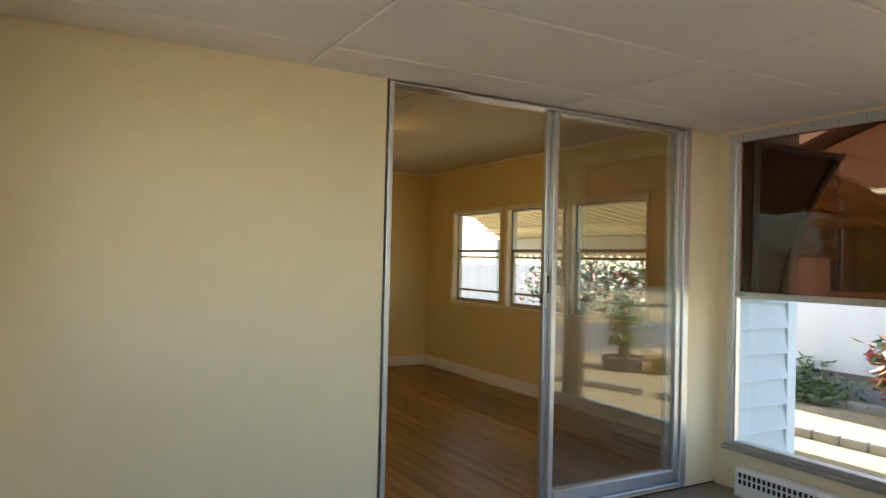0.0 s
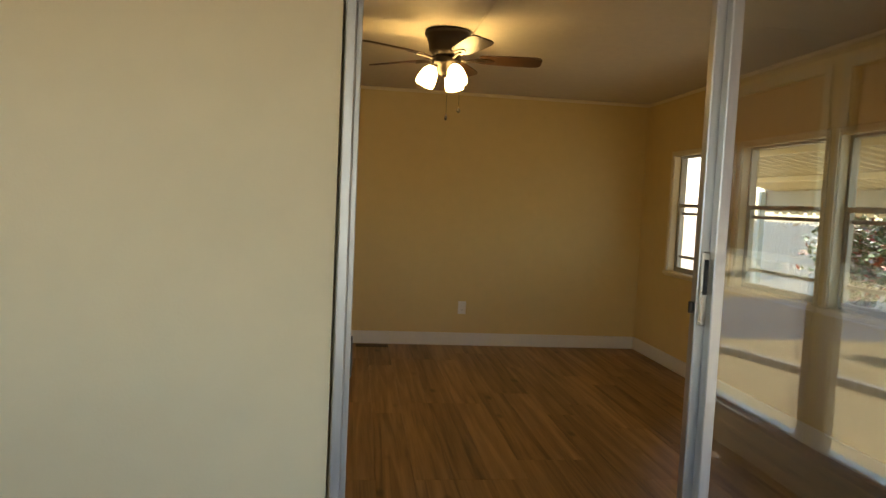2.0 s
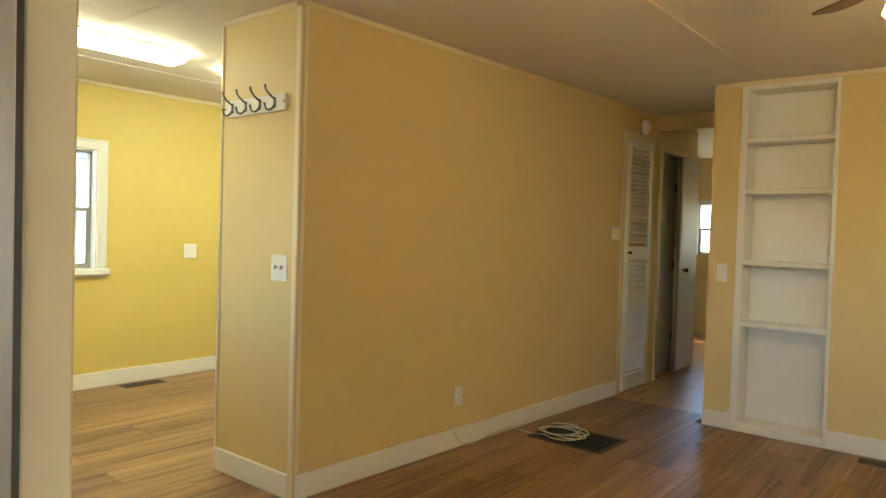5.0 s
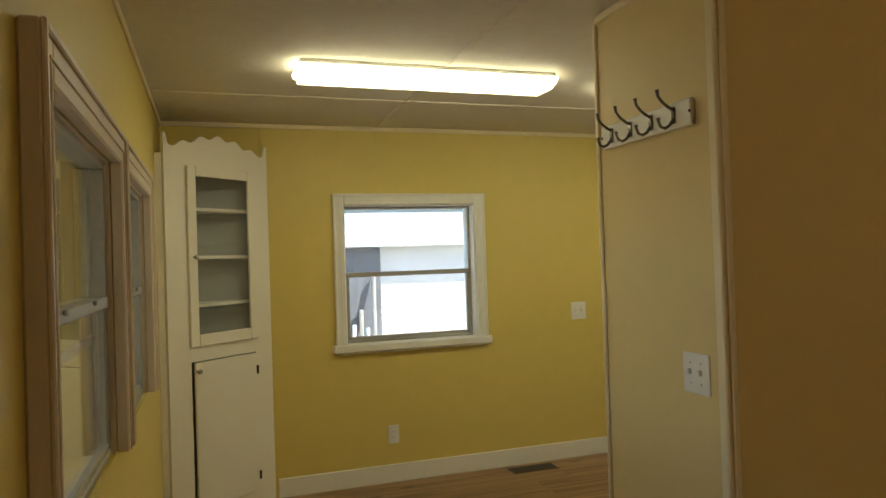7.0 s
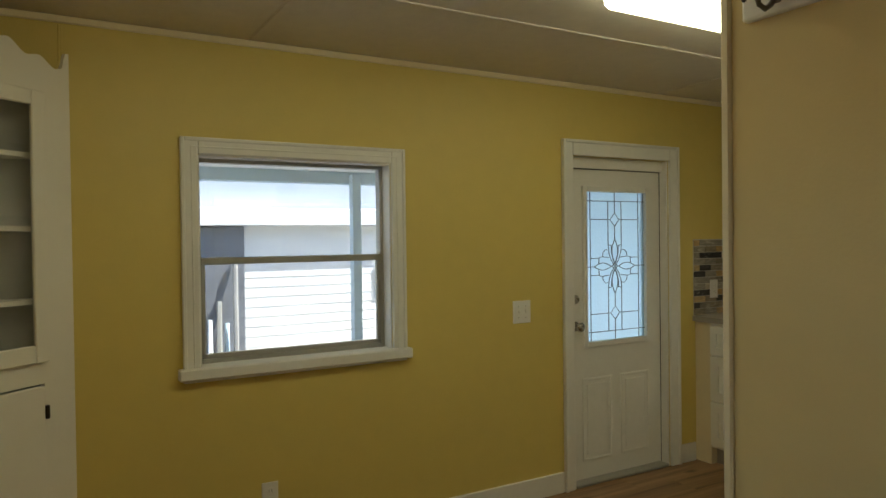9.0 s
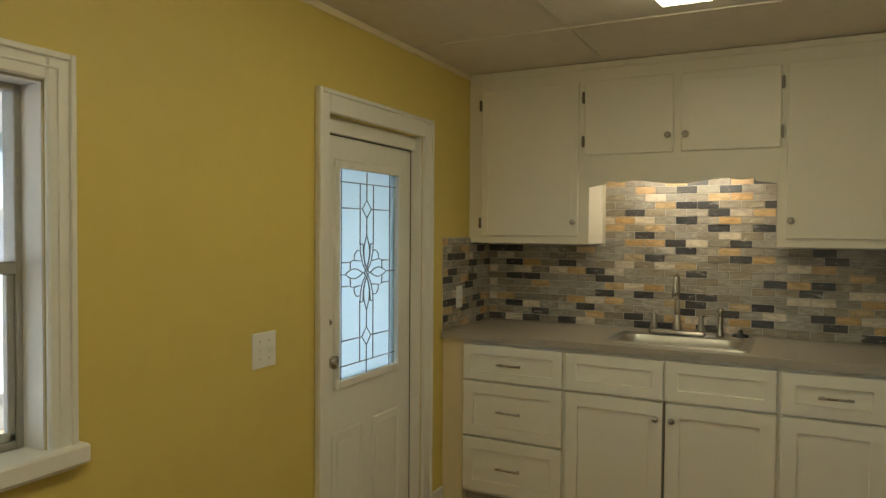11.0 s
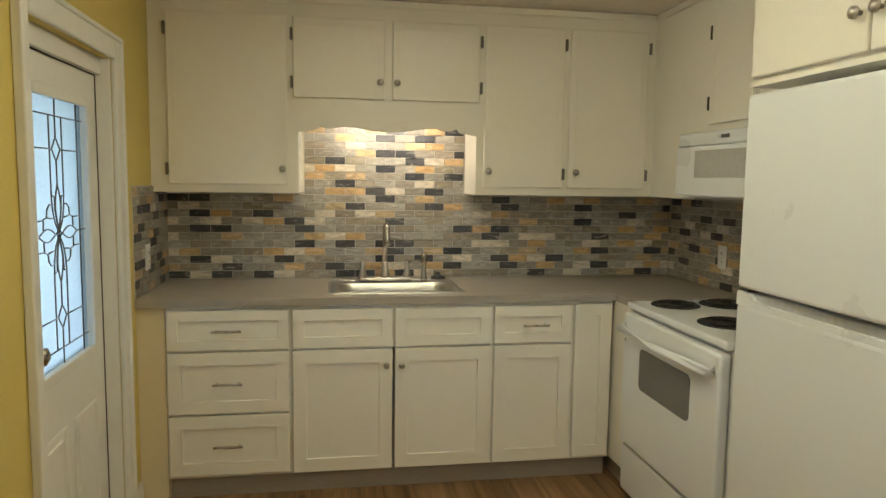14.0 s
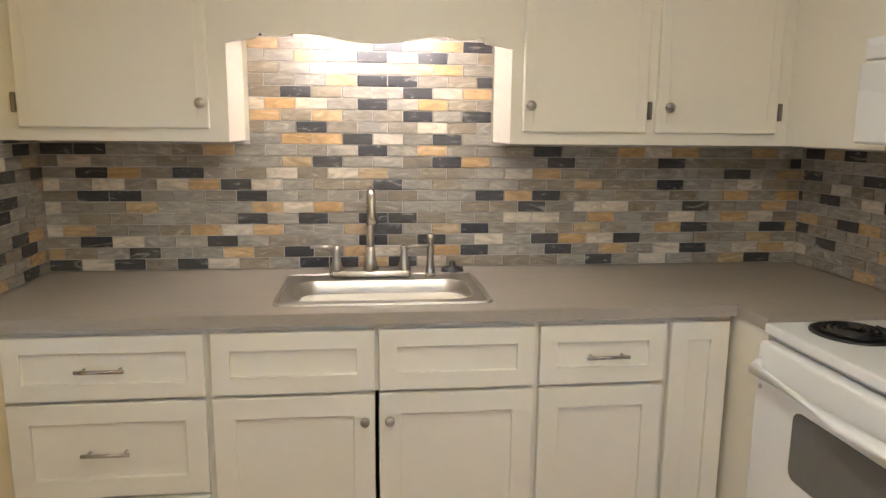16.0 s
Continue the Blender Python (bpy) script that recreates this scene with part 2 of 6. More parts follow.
M_ROOF = mat("roof_shingle", (0.22, 0.17, 0.14), 0.9, var=0.2, scale=6)
M_GRAVEL = mat("gravel_ground", (0.32, 0.25, 0.14), 0.95, var=0.4, scale=2.2, bump=1.0, bscale=50)
M_PEBBLE = mat("pale_pebbles", (0.70, 0.68, 0.65), 0.95, var=0.35, scale=9, bump=1.0, bscale=60)
M_ROAD = mat("asphalt", (0.12, 0.123, 0.13), 0.9, var=0.2, scale=0.8, bump=0.5, bscale=90)
M_KERB = mat("concrete_edging", (0.32, 0.31, 0.29), 0.9, var=0.25, scale=6, bump=0.5, bscale=40)
M_SHED = mat("dim_shed_and_pane_grey", (0.17, 0.18, 0.20), 0.7, var=0.35, scale=2.5)
M_FENCE = mat("white_fence", (0.52, 0.52, 0.52), 0.6, var=0.08, rand=0.08)
M_LEAF = mat("green_leaf", (0.10, 0.16, 0.055), 0.5, var=0.4, scale=8)
M_LEAFP = mat("pale_blossom", (0.55, 0.50, 0.44), 0.5, var=0.3, scale=8)
M_LEAFR = mat("red_leaf", (0.35, 0.05, 0.035), 0.5, var=0.4, scale=8)
M_LEAFY = mat("orange_leaf", (0.42, 0.20, 0.06), 0.5, var=0.4, scale=8)
M_BARK = mat("bark", (0.12, 0.09, 0.06), 0.9, var=0.3, scale=12, bump=0.6)
M_AWN = mat("awning_metal", (0.66, 0.62, 0.48), 0.5, var=0.08)
M_GUTTER = mat("grey_gutter", (0.36, 0.38, 0.37), 0.5, var=0.08)
M_DARKPANEL = mat("dark_curved_panel", (0.03, 0.03, 0.03), 0.7)
M_TUBE = glow("fluorescent_diffuser", (1.0, 0.93, 0.60), 2.2)
M_GLOBE = glow("frosted_globe_lit", (1.0, 0.65, 0.22), 6.5)
M_BULB = glow("undercabinet_tube", (1.0, 0.88, 0.68), 8.0)


def frosted():
    m = bpy.data.materials.new("textured_privacy_glass")
    m.use_nodes = True
    p = m.node_tree.nodes["Principled BSDF"]
    p.inputs["Base Color"].default_value = (0.39, 0.53, 0.63, 1)
    p.inputs["Roughness"].default_value = 0.65
    p.inputs["Transmission Weight"].default_value = 1.0
    p.inputs["IOR"].default_value = 1.25
    n, l = m.node_tree.nodes, m.node_tree.links
    tx = n.new("ShaderNodeTexNoise")
    tx.inputs["Scale"].default_value = 70
    b = n.new("ShaderNodeBump")
    b.inputs["Strength"].default_value, b.inputs["Distance"].default_value = 0.6, 0.004
    tc = n.new("ShaderNodeTexCoord")
    l.new(tc.outputs["Object"], tx.inputs[0])
    l.new(tx.outputs[0], b.inputs["Height"])
    l.new(b.outputs[0], p.inputs["Normal"])
    return m


M_FROST = frosted()

# ---- mesh helpers ----


def bx(bm, x0, x1, y0, y1, z0, z1, bevel=0.0, seg=1):
    """One box in a bmesh, with bevelled edges if asked for."""
    r = bmesh.ops.create_cube(bm, size=1.0)
    vs = r["verts"]
    for v in vs:
        v.co = Vector(((x0 + x1) / 2 + v.co.x * abs(x1 - x0), (y0 + y1) / 2 + v.co.y * abs(y1 - y0), (z0 + z1) / 2 + v.co.z * abs(z1 - z0)))
    if bevel > 0:
        es = list({e for v in vs for e in v.link_edges})
        bmesh.ops.bevel(bm, geom=es, offset=bevel, segments=seg, affect="EDGES", profile=0.5)
    return bm


def box(x0, x1, y0, y1, z0, z1, bevel=0.0, seg=1):
    return bx(bmesh.new(), x0, x1, y0, y1, z0, z1, bevel, seg)


def cyl(bm, p, q, r0, r1=None, seg=14):
    """A tapered rod from p to q."""
    p, q = Vector(p), Vector(q)
    d = q - p
    m = Matrix.Translation((p + q) / 2) @ d.to_track_quat("Z", "Y").to_matrix().to_4x4()
    bmesh.ops.create_cone(bm, cap_ends=True, segments=seg, radius1=r0, radius2=r0 if r1 is None else r1, depth=d.length, matrix=m)
    return bm


def lathe(bm, prof, centre, seg=24, axis="z"):
    """A turned shape: (radius, height) pairs about an axis through centre."""
    c = Vector(centre)
    rings = []
    for r, h in prof:
        ring = []
        for k in range(seg):
            a = 2 * math.pi * k / seg
            u, v = r * math.cos(a), r * math.sin(a)
            o = {"z": (u, v, h), "y": (u, h, v), "x": (h, u, v)}[axis]
            ring.append(bm.verts.new(c + Vector(o)))
        rings.append(ring)
    for a, b in zip(rings, rings[1:]):
        for k in range(seg):
            bm.faces.new((a[k], a[(k + 1) % seg], b[(k + 1) % seg], b[k]))
    bm.faces.new(rings[0])
    bm.faces.new(rings[-1])
    bmesh.ops.recalc_face_normals(bm, faces=bm.faces)
    return bm


def tube(bm, pts, r, seg=10):
    """A round bar swept through points."""
    pts = [Vector(p) for p in pts]
    rings = []
    for i, p in enumerate(pts):
        d = (pts[min(i + 1, len(pts) - 1)] - pts[max(i - 1, 0)]).normalized()
        q = d.to_track_quat("Z", "Y")
        rr = r[i] if isinstance(r, (list, tuple)) else r
        rings.append([bm.verts.new(p + q @ Vector((rr * math.cos(2 * math.pi * k / seg), rr * math.sin(2 * math.pi * k / seg), 0))) for k in range(seg)])
    for a, b in zip(rings, rings[1:]):
        best = min(range(seg), key=lambda s: (a[0].co - b[s].co).length)
        for k in range(seg):
            bm.faces.new((a[k], a[(k + 1) % seg], b[(k + 1 + best) % seg], b[(k + best) % seg]))
    bm.faces.new(rings[0])
    bm.faces.new(rings[-1])
    bmesh.ops.recalc_face_normals(bm, faces=bm.faces)
    return bm


def prism(bm, outline, lift, m=None):
    """A flat outline of (u, v) pushed out by lift along w; m places it."""
    a = [bm.verts.new((u, v, 0)) for u, v in outline]
    b = [bm.verts.new((u, v, lift)) for u, v in outline]
    fs = [bm.faces.new(a[::-1]), bm.faces.new(b)]
    for k in range(len(a)):
        fs.append(bm.faces.new((a[k], a[(k + 1) % len(a)], b[(k + 1) % len(a)], b[k])))
    if m is not None:
        bmesh.ops.transform(bm, matrix=m, verts=a + b)
    bmesh.ops.recalc_face_normals(bm, faces=fs)
    return bm


def mesh_of(name, bm, material, smooth=False):
    me = bpy.data.meshes.new(name)
    bm.to_mesh(me)
    bm.free()
    me.materials.append(material)
    if smooth:
        me.shade_auto_smooth() if hasattr(me, "shade_auto_smooth") else None
        for f in me.polygons:
            f.use_smooth = True
    return me


def part(name, bm, material, parent=None, label="", smooth=False):
    ob = new(name, mesh_of(name, bm, material, smooth))
    if parent is not None:
        ob.parent = parent
    if label:
        ob["label"] = label
    return ob


def thing(name, label, category, group="", at=(0, 0, 0)):
    ob = new(name)
    ob.empty_display_size = 0.1
    return tagged(ob, label, category, group)


def struct(name, bm, material, label, category):
    return tagged(part(name, bm, material), label, category, "", "structure")


def wall_x(name, x0, x1, y0, y1, z0, z1, holes, material, label):
    """A wall that runs along x, thick from y0 to y1, with rectangular holes (xa, xb, za, zb)."""
    bm = bmesh.new()
    cuts = sorted({x0, x1, *[h[0] for h in holes], *[h[1] for h in holes]})
    for a, b in zip(cuts, cuts[1:]):
        hs = sorted([h for h in holes if h[0] <= a + 1e-6 and h[1] >= b - 1e-6], key=lambda h: h[2])
        z = z0
        for h in hs:
            if h[2] > z + 1e-6:
                bx(bm, a, b, y0, y1, z, h[2])
            z = h[3]
        if z < z1 - 1e-6:
            bx(bm, a, b, y0, y1, z, z1)
    bmesh.ops.remove_doubles(bm, verts=bm.verts, dist=1e-5)
    return struct(name, bm, material, label, "wall")


def wall_y(name, x0, x1, y0, y1, z0, z1, holes, material, label, bend=()):
    """A wall that runs along y, with holes (ya, yb, za, zb)."""
    bm = bmesh.new()
    cuts = sorted({y0, y1, *bend, *[h[0] for h in holes], *[h[1] for h in holes]})
    for a, b in zip(cuts, cuts[1:]):
        hs = sorted([h for h in holes if h[0] <= a + 1e-6 and h[1] >= b - 1e-6], key=lambda h: h[2])
        z = z0
        for h in hs:
            if h[2] > z + 1e-6:
                bx(bm, x0, x1, a, b, z, h[2])
            z = h[3]
        if z < z1 - 1e-6:
            bx(bm, x0, x1, a, b, z, z1)
    bmesh.ops.remove_doubles(bm, verts=bm.verts, dist=1e-5)
    return struct(name, bm, material, label, "wall")

# ---- plan, in metres ----
CEIL, PCEIL = 2.275, 2.035
XW, XE, XP = -1.16, 6.06, 1.60        # outer walls and the partition's living side
YF, YL, YP, YB, YK = 2.94, 2.815, 2.725, 7.262, 7.60  # front wall in dining and living room, front wall on the porch, living back wall, kitchen back wall
SX0, SX1, SZ1 = 3.415, 5.30, 2.03      # sliding door opening

# ---- structure ----
floor = struct("floor", box(XW, XE, YP, YK, -0.06, -0.012), M_UNDER, "brown wood plank floor", "floor")
struct("floor_hall", box(XP - 1.6, 3.4, YK, 12.0, -0.06, -0.004), M_HALLFL, "worn orange oak hallway floor", "floor")
struct("floor_hall_entry", box(XP, 2.55, 7.52, YK, -0.012, -0.003), M_HALLFL, "worn orange oak hallway floor edge", "floor")
struct("floor_porch", box(1.86, 5.58, -1.5, YP, -0.08, -0.02), M_PFLOOR, "brown vinyl porch floor", "floor")
struct("ceiling", box(XW - 0.1, XE + 0.1, YP - 0.0, 12.0, CEIL, CEIL + 0.06), M_CEIL, "off-white textured ceiling sheets", "ceiling")
# front wall: an inner leaf for the rooms and an outer leaf for the porch
FH = [(0.02, 0.82, 0.90, 1.725), (1.0, 1.90, 0.90, 1.725)]
wall_x("wall_front_dining", XW, 2.25, YP + 0.07, YF, 0, CEIL, FH, M_DIN, "yellow painted dining room window wall")
wall_x("wall_front_living", 2.25, XE, YP + 0.07, YL, 0, CEIL, [(SX0 - 0.02, SX1 + 0.02, 0, SZ1 + 0.01)], M_LIV, "warm yellow painted living room front wall")
wall_x("wall_front_porch", XW, XE + 0.12, YP, YP + 0.07, -0.5, CEIL, [FH[0], FH[1], (SX0 - 0.02, SX1 + 0.02, 0, SZ1 + 0.01)], M_PORCH, "cream painted smooth porch wall")
wall_y("wall_east", XE, XE + 0.12, YP + 0.07, YB + 0.2, -0.06, CEIL, [(5.735, 6.665, 0.80, 1.77), (4.757, 5.62, 0.80, 1.77), (3.77, 4.645, 0.80, 1.77)], M_LIV,
       "warm yellow painted wall with three windows")
wall_x("wall_back_living", 3.278, XE, YB, YB + 0.2, 0, CEIL, [], M_LIV, "warm yellow painted living room back wall")
struct("wall_pier", box(2.535, 2.712, YB, YB + 0.2, 0, CEIL), M_LIV, "narrow warm yellow wall beside the hallway", "wall")
struct("wall_niche_back", box(2.712, 3.278, YB + 0.185, YB + 0.2, 0, CEIL), M_WHITE, "white back of the recess", "wall")
struct("wall_hall_right", box(2.535, 2.62, YB + 0.2, 9.7, 0, CEIL), M_LIV, "dim yellow hallway wall", "wall")
WPL = wall_y("wall_partition_living", XP - 0.03, XP, 4.55, 9.25, 0, CEIL, [(8.39, 8.84, 0, 1.99)], M_LIV, "warm yellow painted long partition wall", (7.56,))
wall_y("wall_partition_kitchen", XP - 0.035, XP - 0.03, 4.62, YK + 0.1, 0, CEIL, [], M_CAB, "white painted kitchen partition wall")
struct("wall_wing", box(0.985, XP - 0.03, 4.55, 4.62, 0, CEIL), M_LIV, "narrow yellow wall end with coat hooks", "wall")
wall_y("wall_west", XW - 0.14, XW, YP + 0.0, YK + 0.1, -0.06, CEIL, [(4.005, 4.886, 0.89, 1.775), (6.0, 6.765, 0, 1.872)], M_DIN, "yellow painted wall with a window and a door")
wall_x("wall_kitchen_back", XW, XP - 0.035, YK, YK + 0.1, 0, CEIL, [], M_CAB, "kitchen back wall behind the tiles")
# The window hole is widened behind the pier, unseen, to brighten the hallway.
wall_x("wall_bedroom_end", -1.2, 3.4, 11.6, 11.7, 0, CEIL, [(0.95, 2.45, 1.03, 1.69)], M_LIV, "pale far bedroom wall")
struct("wall_bedroom_right", box(3.3, 3.4, 9.7, 11.6, 0, CEIL), M_LIV, "pale bedroom side wall", "wall")
struct("wall_bedroom_left", box(0.3, XP + 0.1, 9.15, 9.25, 0, CEIL), M_LIV, "pale bedroom near wall", "wall")
struct("wall_bedroom_near", box(2.62, 3.3, 9.6, 9.7, 0, CEIL), M_LIV, "pale bedroom near wall", "wall")
struct("wall_bath_left", box(0.2, 0.3, YK + 0.1, 11.6, 0, CEIL), M_WHITE, "white side room wall", "wall")
# Added white panel: catches hall light and stands in for the bright side room.
struct("wall_side_room", box(1.595, 1.625, 8.2, 9.1, 0, CEIL), M_WHITE, "white panel close behind the opening, standing in for the lit side room", "wall")
struct("hall_beam", box(XP + 0.002, 2.55, 8.25, 8.33, 2.15, CEIL - 0.002), M_LIV, "painted beam across the hallway ceiling", "beam")
struct("roof", box(XW - 0.5, XE + 0.4, YP - 0.15, 12.4, CEIL + 0.07, CEIL + 0.35), M_SIDE_WHITE, "low white house roof", "roof")
# porch shell
PW = [(1.50, 2.655, 0.225, 2.018), (0.28, 1.42, 0.225, 2.018), (-0.95, 0.20, 0.225, 2.018)]
wall_y("wall_porch_east", 5.57, 5.65, -1.5, YP, -0.5, PCEIL + 0.1, PW, M_PORCH, "cream painted porch wall with tall windows")
wall_y("wall_porch_west", 1.80, 1.88, -1.5, YP, -0.5, PCEIL + 0.1, [(-0.9, 2.2, 0.9, 1.9)], M_PORCH, "cream painted porch end wall")
wall_x("wall_porch_south", 1.80, 5.65, -1.6, -1.5, -0.5, PCEIL + 0.1, [(2.2, 3.6, 0.6, 1.9), (3.8, 5.2, 0.6, 1.9)], M_PORCH, "cream painted porch outer wall")
struct("roof_porch", box(1.6, 5.95, -1.9, YP, PCEIL + 0.06, PCEIL + 0.16), M_SIDE_WHITE, "white porch roof", "roof")


def porch_ceiling():
    bm = bmesh.new()
    bx(bm, 1.88, 5.57, -1.5, YP, PCEIL + 0.012, PCEIL + 0.05)
    xs = [1.70, 1.88, 3.025, 4.345, 5.57]
    ys = [YP, 2.428, 1.784, 1.14, 0.50, -0.14, -0.78, -1.42, -1.5]
    for a, b in zip(xs[1:], xs[2:]):
        for d, c in zip(ys, ys[1:]):
            bx(bm, a + 0.007, b - 0.007, c + 0.007, d - 0.007, PCEIL, PCEIL + 0.016, 0.005)
    struct("ceiling_porch", bm, M_PCEIL, "white square ceiling panels with shallow grooves", "ceiling")


porch_ceiling()


def strip(name, pieces, material, label, category="trim"):
    return [struct(name, box(*p, bevel=0.004), material, label, category) for p in pieces]


BH = 0.115
BB = strip("baseboard", [(3.278, XE - 0.014, YB - 0.014, YB, 0, BH), (XE - 0.014, XE, YL, YB, 0, BH), (XP, XP + 0.014, 4.56, 7.60, 0, BH),
                           (2.535, 2.712, YB - 0.014, YB, 0, BH), (2.539, 2.535, YB - 0.014, 9.6, 0, BH), (SX1 + 0.1, XE - 0.014, YL, YL + 0.014, 0, BH)],
      M_WHITE, "white painted wooden baseboard", "baseboard")
strip("baseboard", [(XW, XW + 0.014, 3.56, 5.925, 0, BH), (XW, XW + 0.014, 6.845, 6.99, 0, BH), (-0.70, 2.25, YF, YF + 0.014, 0, BH), (2.25, SX0 - 0.06, YL, YL + 0.014, 0, BH), (0.985, XP - 0.03, 4.536, 4.55, 0, BH)],
      M_WHITE, "white painted wooden baseboard", "baseboard")
TC = strip("trim_ceiling", [(2.54, XE, YB - 0.012, YB, CEIL - 0.03, CEIL - 0.002), (XE - 0.012, XE, YL, YB - 0.012, CEIL - 0.03, CEIL - 0.002), (XP, XP + 0.012, 4.55, 8.2, CEIL - 0.03, CEIL - 0.002)],
      M_CREAM, "thin cream ceiling moulding")
strip("trim_ceiling", [(XW, XW + 0.014, YF, 7.29, CEIL - 0.03, CEIL - 0.002), (XW + 0.014, 2.25, YF, YF + 0.012, CEIL - 0.03, CEIL - 0.002), (0.985, XP - 0.03, 4.538, 4.55, CEIL - 0.03, CEIL - 0.002)],
      M_CREAM, "thin cream ceiling moulding")
strip("trim_wing", [(0.972, 0.992, 4.542, 4.63, 0, CEIL - 0.03), (XP - 0.03, XP + 0.004, 4.538, 4.556, 0, CEIL - 0.03), (XP, XP + 0.008, 4.556, 4.58, 0, CEIL - 0.03)], M_CREAM, "cream corner moulding on the wall end")
strip("trim_panel_seam", [(XW, XW + 0.005, 3.505, 3.518, 2.06, CEIL - 0.03)], M_DIN, "thin painted panel seam")



strip("trim_ceiling_seam", [(2.84, 2.848, YL + 0.02, 7.2, CEIL - 0.003, CEIL - 0.0005), (4.06, 4.068, YL + 0.02, 7.2, CEIL - 0.003, CEIL - 0.0005), (XW + 0.02, 1.58, 4.22, 4.228, CEIL - 0.003, CEIL - 0.0005),
                            (XW + 0.02, 0.8, 6.66, 6.668, CEIL - 0.003, CEIL - 0.0005), (-0.42, -0.412, YF + 0.02, 7.2, CEIL - 0.003, CEIL - 0.0005)], M_CEIL, "thin seam between ceiling sheets")


def lean(ob):
    """The long partition runs slightly askew: every part of ob follows it."""
    for o in (ob, *ob.children_recursive):
        if o.type == "MESH" and not o.data.get("leant"):
            o.data["leant"] = 1
            for v in o.data.vertices:
                v.co.x += min(max(v.co.y - 4.56, 0), 3.0) * 0.045


for o in (WPL, BB[2], TC[2]):
    lean(o)

# ---- windows ----
def sash_window(name, axis, face, a, b, z0, z1, depth, frame_mat, casing, sill, label, zm=None, out=1, extra=()):
    """A metal single-hung window in a hole of a wall. axis 'x': the wall runs along x. out: the side that is outdoors."""
    w = tagged(new(name), label, "window", "", "structure")
    zm = zm or (z0 + z1) / 2

    def B(u0, u1, d0, d1, za, zb, bev=0.003):
        d0, d1 = face + out * d0, face + out * d1
        return box(u0, u1, min(d0, d1), max(d0, d1), za, zb, bev) if axis == "x" else box(min(d0, d1), max(d0, d1), u0, u1, za, zb, bev)
    f = 0.022
    dd = depth
    fr = bmesh.new()
    for u0, u1, za, zb in ((a, a + f, z0, z1), (b - f, b, z0, z1), (a + f, b - f, z0, z0 + f), (a + f, b - f, z1 - f, z1)):
        t = B(u0, u1, dd, dd + 0.05, za, zb)
        me = bpy.data.meshes.new("tmp")
        t.to_mesh(me)
        t.free()
        fr.from_mesh(me)
        bpy.data.meshes.remove(me)
    part("window_frame", fr, frame_mat, w)
    g = 0.03
    part("meeting_rail", B(a + f, b - f, dd - 0.004, dd + 0.03, zm - g / 2, zm + g / 2), frame_mat, w)
    part("sash_stile", B(a + f, a + f + 0.018, dd + 0.004, dd + 0.026, z0 + f, zm - g / 2), frame_mat, w)
    part("sash_stile", B(b - f - 0.018, b - f, dd + 0.004, dd + 0.026, z0 + f, zm - g / 2), frame_mat, w)
    part("sash_rail", B(a + f, b - f, dd + 0.004, dd + 0.026, z0 + f, z0 + f + 0.02), frame_mat, w)
    for ze in extra:
        part("screen_rail", B(a + f, b - f, dd + 0.03, dd + 0.045, ze - 0.012, ze + 0.012), frame_mat, w)
    for za, zb, d in ((z0 + f, zm, dd + 0.014), (zm, z1 - f, dd + 0.034)):
        p = part("pane", B(a + f, b - f, d, d + 0.003, za, zb, 0), M_PANE, w, "clear glass pane")
        p.visible_shadow = False
    for u in (0.3, 0.7):
        part("sash_lock", B(a + (b - a) * u - 0.02, a + (b - a) * u + 0.02, dd - 0.014, dd - 0.004, zm + 0.004, zm + 0.016), frame_mat, w)
    if casing:
        cm, cw, ct = casing
        for u0, u1, za, zb in ((a - cw, a, z0, z1 + cw), (b, b + cw, z0, z1 + cw), (a, b, z1, z1 + cw)):
            part("casing", B(u0, u1, -ct, 0.0, za, zb, 0.005), cm, w)
        if cw > 0.05:
            e = 0.016
            for u0, u1, za, zb in ((a - cw, a - cw + e, z0, z1 + cw), (b + cw - e, b + cw, z0, z1 + cw), (a - cw + e, b + cw - e, z1 + cw - e, z1 + cw)):
                part("back_band", B(u0, u1, -ct - 0.008, -ct + 0.002, za, zb, 0.003), cm, w)
            for u0, u1, za, zb in ((a - cw * 0.42, a - cw * 0.42 + 0.006, z0, z1 + cw * 0.4), (b + cw * 0.42 - 0.006, b + cw * 0.42, z0, z1 + cw * 0.4), (a - cw * 0.42, b + cw * 0.42, z1 + cw * 0.4, z1 + cw * 0.4 + 0.006)):
                part("bead", B(u0, u1, -ct - 0.004, -ct + 0.001, za, zb, 0.0015), cm, w)
        for u0, u1 in ((a, a + 0.006), (b - 0.006, b)):
            part("jamb_liner", B(u0, u1, 0.0, dd, z0, z1, 0), cm, w)
        part("head_liner", B(a, b, 0.0, dd, z1 - 0.006, z1, 0), cm, w)
    if sill:
        sm, so, sh = sill
        cw = casing[1] if casing else 0.02
        part("window_sill", B(a - cw - 0.02, b + cw + 0.02, -so, dd + 0.001, z0 - sh, z0 + 0.004, 0.006), sm, w)
        part("apron_bead", B(a - cw, b + cw, -so * 0.45, -0.001, z0 - sh - 0.012, z0 - sh - 0.001, 0.003), sm, w)
    return w


